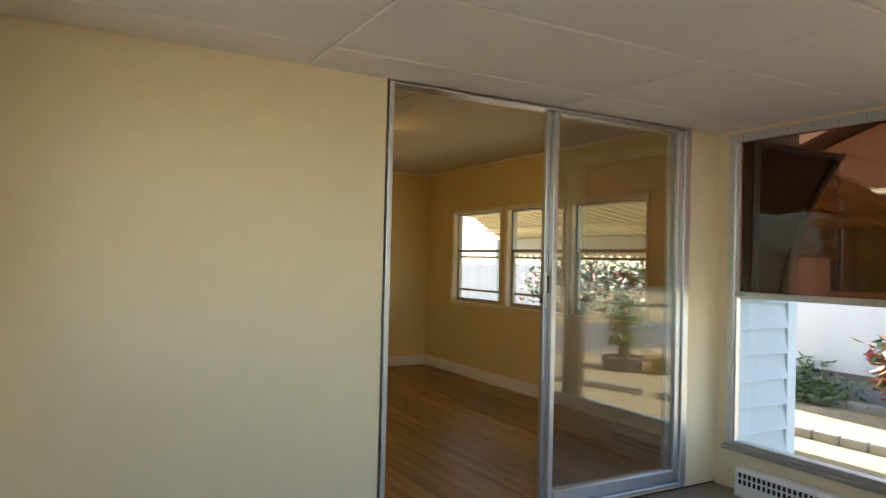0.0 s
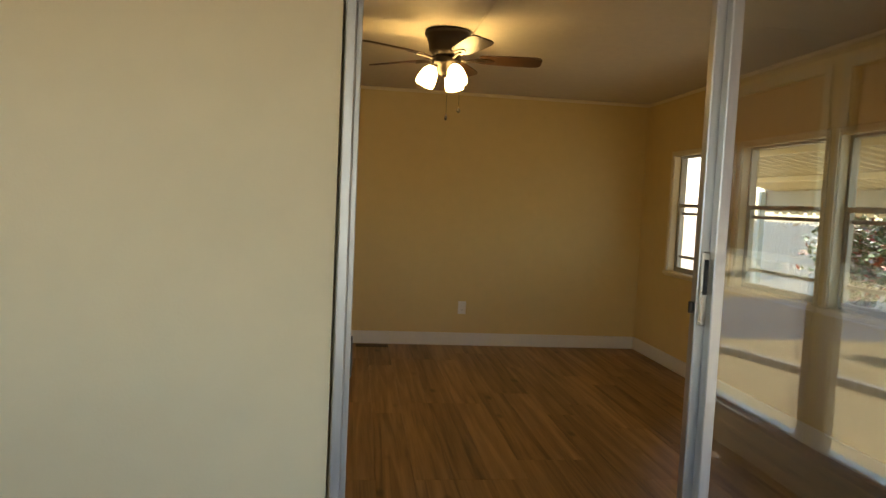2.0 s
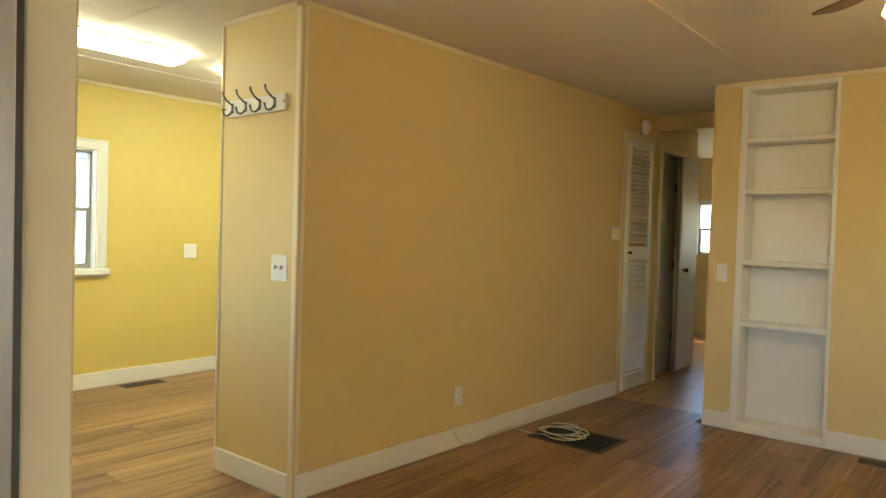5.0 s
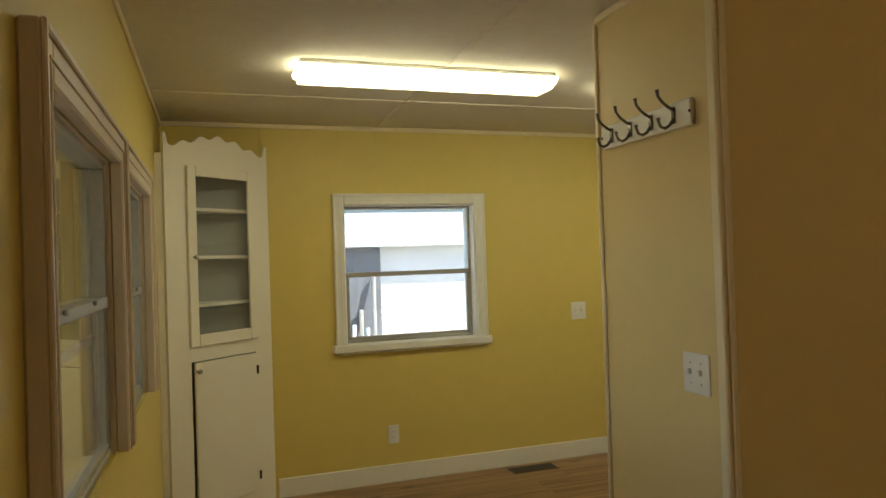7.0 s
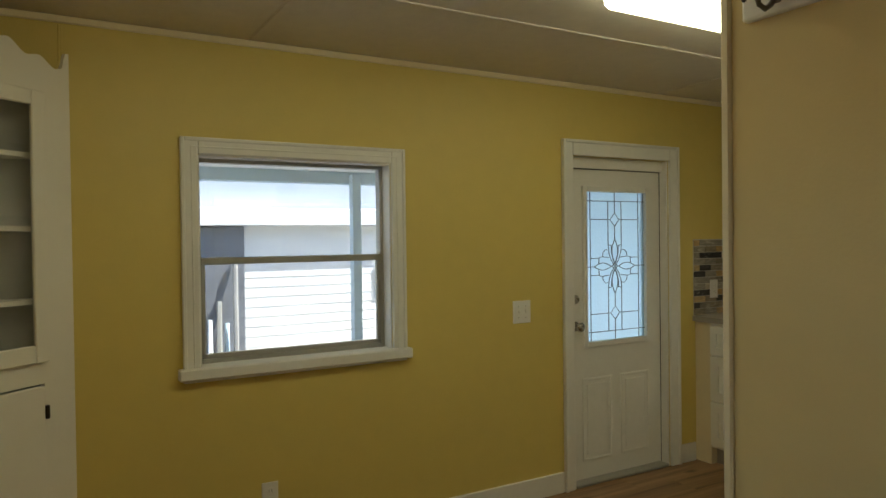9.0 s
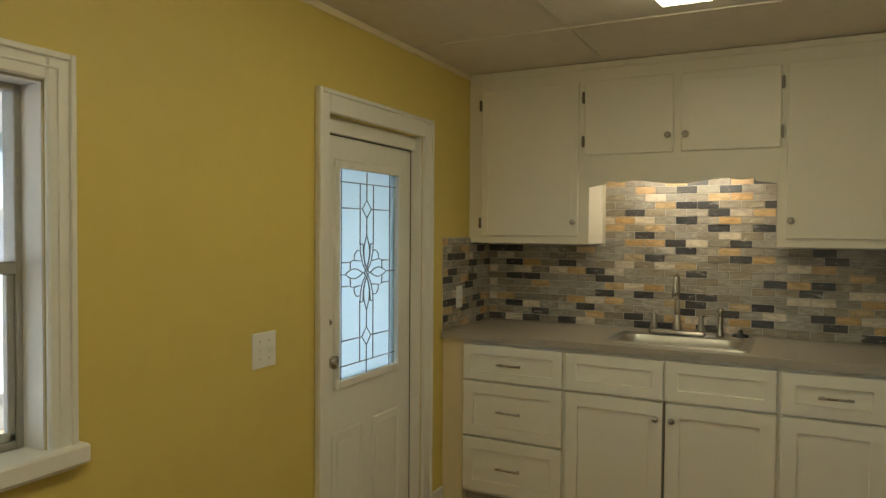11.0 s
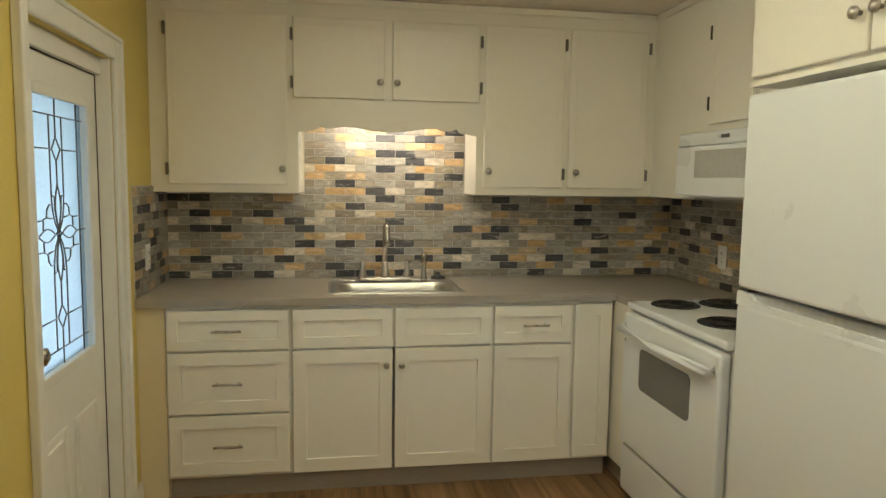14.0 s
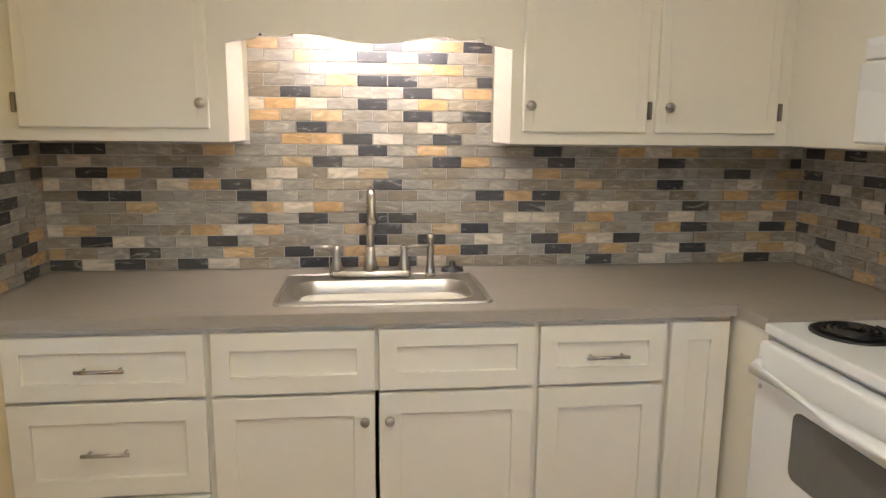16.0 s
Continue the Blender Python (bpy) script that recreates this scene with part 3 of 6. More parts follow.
for i, (a, b) in enumerate(((5.735, 6.665), (4.757, 5.62), (3.77, 4.645))):
    sash_window("window_%d" % (i + 1), "y", XE, a, b, 0.80, 1.77, 0.055, M_ALUW, (M_CREAM, 0.035, 0.012), (M_CREAM, 0.02, 0.025),
                "bronze metal sash window with cream trim", zm=1.355, extra=(1.29, 0.93))
sash_window("window_4", "y", XW, 4.005, 4.886, 0.89, 1.775, 0.075, M_ALUW, (M_WHITE, 0.07, 0.018), (M_WHITE, 0.045, 0.045), "white cased metal sash window in the dining wall", zm=1.33, out=-1)
for i, (a, b) in enumerate(((0.02, 0.82), (1.0, 1.90))):
    sash_window("window_%d" % (i + 5), "x", YF, a, b, 0.90, 1.725, 0.012, M_ALUW, (M_CASE_SHADE, 0.085, 0.035), None, "metal sash window with deep narrow casing, beige darkened as if in shade", zm=1.33, out=-1, extra=(1.23,))
sash_window("window_8", "y", 1.88, -0.9, 2.2, 0.9, 1.9, 0.02, M_ALUW, None, None, "aluminium porch end window", out=-1)
for i, (a, b) in enumerate(((2.2, 3.6), (3.8, 5.2))):
    sash_window("window_%d" % (i + 9), "x", -1.5, a, b, 0.6, 1.9, 0.02, M_ALUW, None, None, "aluminium porch front window", out=-1)
sash_window("window_7", "x", 11.6, 0.95, 2.45, 1.03, 1.69, 0.03, M_ALUW, (M_WHITE, 0.06, 0.015), None, "white cased bedroom window, widened out of sight for more hall light")


def porch_window(name, ya, yb):
    """Tall porch window: riveted aluminium frame, dark tinted pane above, clear pane below."""
    w = tagged(new(name), "riveted aluminium porch window with dark tinted upper pane", "window", "porch windows", "structure")
    x, z0, z1, zm = 5.57, 0.225, 2.018, 1.09
    f = 0.05
    for u0, u1, za, zb in ((ya, ya + f, z0, z1), (yb - f, yb, z0, z1), (ya + f, yb - f, z1 - f, z1), (ya + f, yb - f, z0, z0 + 0.03)):
        part("window_frame", box(x - 0.012, x + 0.05, u0, u1, za, zb, 0.003), M_ALU, w)
    part("meeting_rail", box(x - 0.006, x + 0.04, ya + f, yb - f, zm - 0.018, zm + 0.018, 0.003), M_ALU, w)
    part("latch", box(x - 0.018, x - 0.006, yb - f - 0.07, yb - f - 0.01, zm - 0.006, zm + 0.008, 0.002), M_ALUW, w)
    for u in (ya + f, yb - f - 0.012):
        part("sash_stile", box(x, x + 0.03, u, u + 0.012, z0 + 0.03, z1 - f), M_ALU, w)
    part("sill_strip", box(x - 0.03, x - 0.001, ya - 0.01, yb + 0.01, z0 - 0.025, z0, 0.004), M_ALUW, w)
    p = part("upper_pane", box(x + 0.018, x + 0.022, ya + f, yb - f, zm + 0.018, z1 - f), M_TINT, w, "dark brown tinted glass")
    p.visible_shadow = False
    p = part("lower_pane", box(x + 0.012, x + 0.015, ya + f, yb - f, z0 + 0.03, zm - 0.018), M_PANE, w, "clear glass pane")
    p.visible_shadow = False
    rv = mesh_of("rivet", lathe(bmesh.new(), [(0.004, 0), (0.0035, -0.002), (0.001, -0.003)], (0, 0, 0), 8, "x"), M_ALUD)
    n = 8
    for k in range(n):
        for y, z in ((yb - f / 2, z0 + 0.1 + k * (z1 - z0 - 0.2) / (n - 1)), (ya + f / 2, z0 + 0.1 + k * (z1 - z0 - 0.2) / (n - 1)), (ya + 0.1 + k * (yb - ya - 0.2) / (n - 1), z1 - f / 2)):
            r = new("rivet", rv)
            r.parent, r.location = w, (x - 0.012, y, z)


for i, h in enumerate(PW):
    porch_window("window_%d" % (i + 11), h[0], h[1])


# ---- sliding glass door ----
def sliding_door():
    d = tagged(new("door_1"), "aluminium sliding glass door with one leaf slid open", "door", "", "structure")
    y0 = YP - 0.012
    part("door_frame", box(SX0 - 0.012, SX0 + 0.012, y0, YP + 0.053, 0, SZ1, 0.003), M_ALU, d)
    part("door_frame", box(SX0 + 0.012, SX0 + 0.026, YP + 0.03, YP + 0.045, 0, SZ1, 0.002), M_ALU, d)
    part("door_stop", box(SX0 + 0.012, SX0 + 0.02, YP + 0.0455, YP + 0.053, 0, SZ1, 0.001), M_ALUD, d, "black weather strip")
    part("strike_plate", box(SX0 + 0.011, SX0 + 0.03, YP + 0.046, YP + 0.054, 0.86, 0.96, 0.002), M_BLACK, d)
    part("door_frame", box(SX1 - 0.035, SX1 + 0.012, y0, YP + 0.075, 0, SZ1, 0.003), M_ALU, d)
    part("door_head", box(SX0 + 0.012, SX1 - 0.035, y0 + 0.004, YP + 0.075, SZ1 - 0.012, SZ1, 0.003), M_ALU, d)
    part("door_track", box(SX0 + 0.012, SX1 - 0.035, y0 + 0.004, YP + 0.075, 0.0, 0.02, 0.003), M_ALU, d)
    part("track_rail", box(SX0 + 0.012, SX1 - 0.035, YP + 0.03, YP + 0.036, 0.02, 0.034), M_ALU, d)
    # fixed leaf and sliding leaf, both on the far half
    for nm, ya, xa, xb in (("fixed_leaf", YP + 0.002, 4.332, SX1 - 0.035), ("sliding_leaf", YP + 0.036, 4.308, SX1 - 0.07)):
        lf = part(nm, box(xa, xa + (0.036 if nm[0] == "s" else 0.03), ya, ya + 0.032, 0.035, SZ1 - 0.014, 0.003), M_ALU, d)
        part("stile", box(xb - 0.04, xb, ya, ya + 0.032, 0.035, SZ1 - 0.014, 0.003), M_ALU, lf)
        part("bottom_rail", box(xa + 0.036, xb - 0.04, ya, ya + 0.032, 0.035, 0.09, 0.003), M_ALU, lf)
        part("top_rail", box(xa + 0.036, xb - 0.04, ya, ya + 0.032, SZ1 - 0.03, SZ1 - 0.014, 0.003), M_ALU, lf)
        p = part("pane", box(xa + 0.036, xb - 0.04, ya + 0.014, ya + 0.018, 0.09, SZ1 - 0.03), M_SLIDE if nm[0] == "f" else M_PANE, lf, "large glass pane")
        p.visible_shadow = False
        if nm[0] == "s":
            part("handle", box(xa + 0.004, xa + 0.026, ya - 0.010, ya, 1.01, 1.20, 0.004), M_NICKEL, lf, "chrome pull handle")
            part("handle_slot", box(xa + 0.009, xa + 0.021, ya - 0.0115, ya - 0.0095, 1.09, 1.18, 0.001), M_DARK, lf)
            part("lock_tab", box(xa - 0.012, xa, ya + 0.008, ya + 0.02, 1.04, 1.07, 0.002), M_BLACK, lf)
    # painted inner jambs
    part("jamb", box(SX0 - 0.019, SX0 + 0.008, YP + 0.056, YL + 0.012, 0, SZ1 + 0.008, 0.003), M_CREAM, d, "cream painted inner jamb")
    part("jamb", box(SX1 - 0.012, SX1 + 0.019, YP + 0.079, YL + 0.012, 0, SZ1 + 0.008, 0.003), M_CREAM, d, "cream painted inner jamb")
    part("head_jamb", box(SX0 + 0.012, SX1 - 0.012, YP + 0.079, YL + 0.012, SZ1 - 0.012, SZ1 + 0.009, 0.003), M_CREAM, d)


sliding_door()


# ---- small wall fittings ----
def place(axis, sgn, u, f, z):
    """A pose with local x along the wall, local y out of it (towards the room), local z up."""
    if axis == "y":     # wall along y at x = f, room side sgn
        return Matrix(((0, sgn, 0, f), (-sgn, 0, 0, u), (0, 0, 1, z), (0, 0, 0, 1)))
    return Matrix(((-sgn, 0, 0, u), (0, sgn, 0, f), (0, 0, 1, z), (0, 0, 0, 1)))


def switch_plate(gang, m, label, blank=False):
    t = thing("light_switch", label, "light switch")
    w = 0.07 if gang == 1 else 0.115
    part("plate", box(-w / 2, w / 2, 0, 0.006, -0.06, 0.06, 0.003, 2), M_PLASTIC, t)
    for k in range(gang):
        u = (k - (gang - 1) / 2) * 0.046
        part("toggle", bx(bmesh.new(), u - 0.005, u + 0.005, 0.005, 0.018, -0.004, 0.012, 0.002), M_PLASTIC, t)
        for z in (-0.03, 0.03):
            part("screw", lathe(bmesh.new(), [(0.003, 0.0055), (0.003, 0.007), (0.001, 0.0074)], (u, 0, z), 8, "y"), M_ALUW, t)
    t.matrix_world = m
    return t


def outlet(m, label):
    t = thing("wall_outlet", label, "outlet")
    part("plate", box(-0.036, 0.036, 0, 0.006, -0.058, 0.058, 0.003, 2), M_PLASTIC, t)
    for z in (-0.02, 0.02):
        s = part("socket", lathe(bmesh.new(), [(0.016, 0.005), (0.016, 0.0085), (0.015, 0.009)], (0, 0, z), 16, "y"), M_PLASTIC, t)
        for u in (-0.006, 0.006):
            part("slot", box(u - 0.001, u + 0.001, 0.0088, 0.0096, z - 0.004, z + 0.005), M_DARK, s)
    t.matrix_world = m
    return t


switch_plate(2, place("x", -1, 1.472, 4.55, 1.06), "white double light switch plate on the wall end")
switch_plate(2, place("y", 1, 5.650, XW, 1.02), "white double light switch plate on the yellow wall")
switch_plate(1, place("x", -1, 2.625, YB, 1.03), "white single light switch plate beside the shelves")
outlet(place("y", 1, 4.285, XW, 0.305), "white double outlet low on the yellow wall")
outlet(place("y", 1, 5.70, XP + 0.052, 0.30), "white double outlet low on the long wall")
outlet(place("x", -1, 4.41, YB, 0.345), "white double outlet low on the back wall")
outlet(place("y", 1, 7.16, XW + 0.012, 1.075), "white outlet on the tiled side wall")
outlet(place("y", -1, 7.03, XP - 0.047, 1.075), "white outlet on the tiled side wall beside the stove")


def thermostat():
    t = thing("thermostat", "small white round-cornered thermostat on the long wall", "thermostat")
    part("body", box(XP + 0.13, XP + 0.157, 7.46, 7.56, 1.22, 1.32, 0.006, 2), M_PLASTIC, t)
    part("dial", lathe(bmesh.new(), [(0.025, 0), (0.025, 0.01), (0.02, 0.014)], (XP + 0.157, 7.51, 1.27), 16, "x"), M_CREAM, t)
    d = thing("smoke_alarm", "round white smoke alarm high on the hallway wall", "smoke alarm")
    part("body", lathe(bmesh.new(), [(0.06, 0), (0.06, 0.02), (0.045, 0.035), (0.01, 0.038)], (XP + 0.152, 7.95, 2.14), 20, "x"), M_PLASTIC, d)


thermostat()


def coat_hooks():
    t = thing("coat_rack", "white board with four pewter double coat hooks", "coat rack")
    part("board", box(1.025, 1.508, 4.532, 4.55, 1.785, 1.865, 0.006, 2), M_WHITE, t)
    for k in range(4):
        x = 1.095 + k * 0.112
        bm = bmesh.new()
        bx(bm, x - 0.009, x + 0.009, 4.527, 4.532, 1.80, 1.85, 0.002)
        tube(bm, [(x, 4.53, 1.842), (x, 4.512, 1.85), (x, 4.492, 1.864), (x, 4.478, 1.88), (x, 4.474, 1.90)], [0.005, 0.005, 0.0045, 0.0045, 0.006], 8)
        tube(bm, [(x, 4.53, 1.815), (x, 4.515, 1.795), (x, 4.50, 1.786), (x, 4.484, 1.79), (x, 4.476, 1.806), (x, 4.476, 1.816)], [0.005, 0.005, 0.005, 0.0045, 0.0045, 0.006], 8)
        part("hook", bm, M_HOOK, t, "pewter double hook", True)
    for x in (1.032, 1.503):
        part("screw", lathe(bmesh.new(), [(0.005, 0), (0.005, -0.002), (0.002, -0.003)], (x, 4.532, 1.825), 8, "y"), M_DARK, t)


coat_hooks()


def bookshelf():
    t = thing("built_in_shelf", "white built-in narrow bookshelf with five empty openings", "shelf")
    x0, x1, y0, y1 = 2.712, 3.278, YB - 0.016, YB + 0.184
    zt = 2.245
    part("frame_side", box(x0, x0 + 0.045, y0, y1, 0, zt, 0.003), M_WHITE, t)
    part("frame_side", box(x1 - 0.022, x1, y0, y1, 0, zt, 0.003), M_WHITE, t)
    part("frame_top", box(x0 + 0.045, x1 - 0.022, y0, y1, zt - 0.035, zt, 0.003), M_WHITE, t)
    part("back", box(x0 + 0.045, x1 - 0.022, y1 - 0.012, y1, 0, zt - 0.035), M_WHITE, t)
    part("plinth", box(x0 + 0.045, x1 - 0.022, y0, y1 - 0.012, 0, 0.06, 0.003), M_WHITE, t)
    for z in (1.895, 1.567, 1.105, 0.708):
        part("shelf_board", box(x0 + 0.045, x1 - 0.022, y0 + 0.004, y1 - 0.012, z - 0.018, z + 0.012, 0.003), M_WHITE, t)


bookshelf()


# ---- ceiling fan ----
def ceiling_fan():
    c = Vector((3.918, 5.135, 0))
    t = thing("ceiling_fan", "dark bronze ceiling fan with five walnut blades and lit globes", "ceiling fan")
    part("canopy", lathe(bmesh.new(), [(0.128, CEIL), (0.134, CEIL - 0.018), (0.13, CEIL - 0.032), (0.118, CEIL - 0.04), (0.118, CEIL - 0.056), (0.112, CEIL - 0.064), (0.104, CEIL - 0.115), (0.08, CEIL - 0.142), (0.06, CEIL - 0.146)], c, 32), M_BRONZE, t, "", True)
    part("motor", lathe(bmesh.new(), [(0.05, CEIL - 0.14), (0.078, CEIL - 0.15), (0.082, CEIL - 0.175), (0.075, CEIL - 0.19), (0.052, CEIL - 0.20), (0.05, CEIL - 0.225), (0.04, CEIL - 0.25), (0.02, CEIL - 0.262)], c, 28), M_BRONZE, t, "", True)
    zb = CEIL - 0.155
    for k in range(5):
        a = radians(-5 + 72 * k)
        m = Matrix.Translation(c) @ Matrix.Rotation(a, 4, "Z") @ Matrix.Translation((0, 0, zb)) @ Matrix.Rotation(radians(-12), 4, "X")
        pts = []
        for u, v in ((0.19, 0.045), (0.24, 0.055), (0.36, 0.064), (0.50, 0.066), (0.535, 0.058), (0.55, 0.038)):
            pts.append((u, v))
        outline = pts + [(u, -v) for u, v in pts[::-1]]
        b = part("blade", prism(bmesh.new(), outline, 0.007, m), M_BLADE, t, "walnut fan blade")
        ib = bmesh.new()
        m2 = Matrix.Translation(c) @ Matrix.Rotation(a, 4, "Z")
        tube(ib, [m2 @ Vector(p) for p in ((0.06, 0, zb + 0.01), (0.11, 0.0, zb - 0.012), (0.16, 0, zb - 0.004), (0.22, 0, zb - 0.004))], 0.009, 8)
        prism(ib, [(0.17, 0.03), (0.25, 0.02), (0.28, 0), (0.25, -0.02), (0.17, -0.03)], 0.004, m @ Matrix.Translation((0, 0, -0.005)))
        part("blade_iron", ib, M_BRONZE, b, "bronze blade bracket")
    for k in range(3):
        a = radians(177 + 120 * k)
        dx, dy = math.cos(a), math.sin(a)
        arm = bmesh.new()
        tube(arm, [c + Vector((0.03 * dx, 0.03 * dy, CEIL - 0.205)), c + Vector((0.06 * dx, 0.06 * dy, CEIL - 0.195)), c + Vector((0.08 * dx, 0.08 * dy, CEIL - 0.21))], 0.012, 10)
        ar = part("lamp_arm", arm, M_BRONZE, t)
        m = Matrix.Translation(c + Vector((0.078 * dx, 0.078 * dy, CEIL - 0.205))) @ Matrix.Rotation(a, 4, "Z") @ Matrix.Rotation(radians(-24), 4, "Y")
        gb = lathe(bmesh.new(), [(0.02, 0), (0.03, -0.01), (0.044, -0.03), (0.053, -0.062), (0.056, -0.095), (0.054, -0.116), (0.050, -0.119), (0.03, -0.117)], (0, 0, 0), 24)
        bmesh.ops.transform(gb, matrix=m, verts=gb.verts)
        part("glass_shade", gb, M_GLOBE, ar, "lit frosted glass shade", True)
    for dx, dy, zl in ((0.012, 0.02, 0.497), (0.08, -0.01, 0.455)):
        bm = cyl(bmesh.new(), c + Vector((dx, dy, CEIL - 0.25)), c + Vector((dx, dy, CEIL - zl + 0.02)), 0.0012, seg=5)
        lathe(bm, [(0.002, 0.028), (0.007, 0.014), (0.01, 0.004), (0.008, -0.004), (0.003, -0.008)], c + Vector((dx, dy, CEIL - zl)), 10)
        part("pull_chain", bm, M_BRONZE, t)


ceiling_fan()


# ---- floor bits in the living room ----
def floor_vent(name, x0, x1, y0, y1, label):
    t = thing(name, label, "floor vent")
    part("frame", box(x0, x1, y0, y1, -0.001, 0.004, 0.0015), M_VENT, t)
    long_x = x1 - x0 > y1 - y0
    n = 14
    for k in range(n):
        if long_x:
            a = x0 + 0.015 + (x1 - x0 - 0.03) * (k + 0.2) / n
            part("louvre", box(a, a + (x1 - x0) / n * 0.45, y0 + 0.015, y1 - 0.015, 0.004, 0.0065), M_DARK, t)
        else:
            a = y0 + 0.015 + (y1 - y0 - 0.03) * (k + 0.2) / n
            part("louvre", box(x0 + 0.015, x1 - 0.015, a, a + (y1 - y0) / n * 0.45, 0.004, 0.0065), M_DARK, t)


floor_vent("floor_vent", 3.465, 3.75, 7.10, 7.20, "brown metal floor vent near the back wall")
floor_vent("floor_vent", -1.10, -0.98, 5.04, 5.36, "brown metal floor vent near the yellow wall")


def return_grille():
    t = thing("return_grille", "large flat brown return-air grille in the floor", "floor grille")
    x0, x1, y0, y1 = 1.83, 2.33, 6.17, 6.53
    part("frame", box(x0, x1, y0, y1, -0.001, 0.005, 0.002), M_VENT, t)
    for k in range(22):
        a = y0 + 0.025 + (y1 - y0 - 0.05) * k / 22
        part("louvre", box(x0 + 0.025, x1 - 0.025, a, a + 0.007, 0.005, 0.0075), M_DARK, t)
    c = thing("cable_coil", "cream coaxial cable coiled on the floor grille", "cable")
    bm = bmesh.new()
    pts = [(1.662, 5.66, 0.10), (1.68, 5.70, 0.03), (1.71, 5.78, 0.012), (1.735, 5.92, 0.05), (1.78, 6.06, 0.07), (1.86, 6.16, 0.03)]
    rng = random.Random(5)
    for k in range(46):
        a = -2.2 + k * 2 * math.pi / 12
        r = 0.125 + 0.03 * math.sin(k * 0.9) + rng.uniform(-0.006, 0.006)
        pts.append((2.0 + r * math.cos(a) * 1.05, 6.33 + r * math.sin(a) * 0.85, 0.012 + k * 0.0007 + rng.uniform(0, 0.004)))
    tube(bm, pts, 0.0042, 6)
    part("cable", bm, M_CABLE, c, "", True)


return_grille()


# ---- hallway ----
def louvre_door():
    t = tagged(new("door_2"), "white louvred closet door closed in the long wall", "door", "", "structure")
    y0, y1, z0, z1 = 7.67, 8.14, 0.02, 2.02
    x = XP
    part("stile", box(x, x + 0.028, y0, y0 + 0.05, z0, z1, 0.003), M_WHITE, t)
    part("stile", box(x, x + 0.028, y1 - 0.05, y1, z0, z1, 0.003), M_WHITE, t)
    for za, zb in ((z0, z0 + 0.12), (1.06, 1.17), (z1 - 0.06, z1)):
        part("rail", box(x, x + 0.028, y0 + 0.05, y1 - 0.05, za, zb, 0.003), M_WHITE, t)
    sl = box(-0.004, 0.004, y0 + 0.05, y1 - 0.05, -0.019, 0.019, 0.001)
    bmesh.ops.rotate(sl, matrix=Matrix.Rotation(radians(-40), 3, "Y"), verts=sl.verts, cent=(0, 0, 0))
    me = mesh_of("slat", sl, M_WHITE)
    for za, zb in ((z0 + 0.14, 1.05), (1.19, z1 - 0.07)):
        n = int((zb - za) / 0.034)
        for k in range(n):
            s = new("slat", me)
            s.parent, s.location = t, (x + 0.014, 0, za + 0.02 + k * 0.034)
    part("knob", lathe(bmesh.new(), [(0.006, 0), (0.006, 0.012), (0.014, 0.02), (0.012, 0.03), (0.004, 0.033)], (x + 0.028, y0 + 0.025, 1.12), 14, "x"), M_BRONZE, t, "", True)
    part("casing", box(x, x + 0.012, y0 - 0.06, y0 - 0.004, 0, z1 + 0.06, 0.003), M_CREAM, t)
    part("casing", box(x, x + 0.012, y1 + 0.004, y1 + 0.06, 0, z1 + 0.06, 0.003), M_CREAM, t)
    part("casing", box(x, x + 0.012, y0 - 0.004, y1 + 0.004, z1 + 0.005, z1 + 0.06, 0.003), M_CREAM, t)

    lean(t)


louvre_door()


def hall_door():
    t = tagged(new("door_3"), "plain white flush sliding door half open on the hallway wall", "door", "", "structure")
    y0, y1, z1 = 8.39, 8.84, 1.99
    part("casing", box(XP, XP + 0.012, y0 - 0.05, y0, 0, z1 + 0.05, 0.003), M_CREAM, t)
    part("casing", box(XP, XP + 0.012, y0, 9.24, z1, z1 + 0.05, 0.003), M_CREAM, t)
    s = part("slab", box(XP + 0.004, XP + 0.036, y1 - 0.03, 9.23, 0.03, z1 - 0.012, 0.003), M_WHITE, t)
    part("edge_strip", box(XP + 0.002, XP + 0.03, y1 - 0.05, y1 - 0.031, 0.03, z1 - 0.012, 0.002), M_ALUW, s, "dark door edge")
    part("knob", lathe(bmesh.new(), [(0.012, 0), (0.01, 0.02), (0.022, 0.03), (0.022, 0.042), (0.008, 0.048)], (XP + 0.036, y1 + 0.05, 0.95), 16, "x"), M_BRONZE, s, "", True)
    for z in (0.35, 1.0, 1.2, 1.7):
        part("hinge", cyl(bmesh.new(), (XP - 0.014, y1 - 0.06, z - 0.04), (XP - 0.014, y1 - 0.06, z + 0.04), 0.008, seg=8), M_BRONZE, t)
    lean(t)


hall_door()


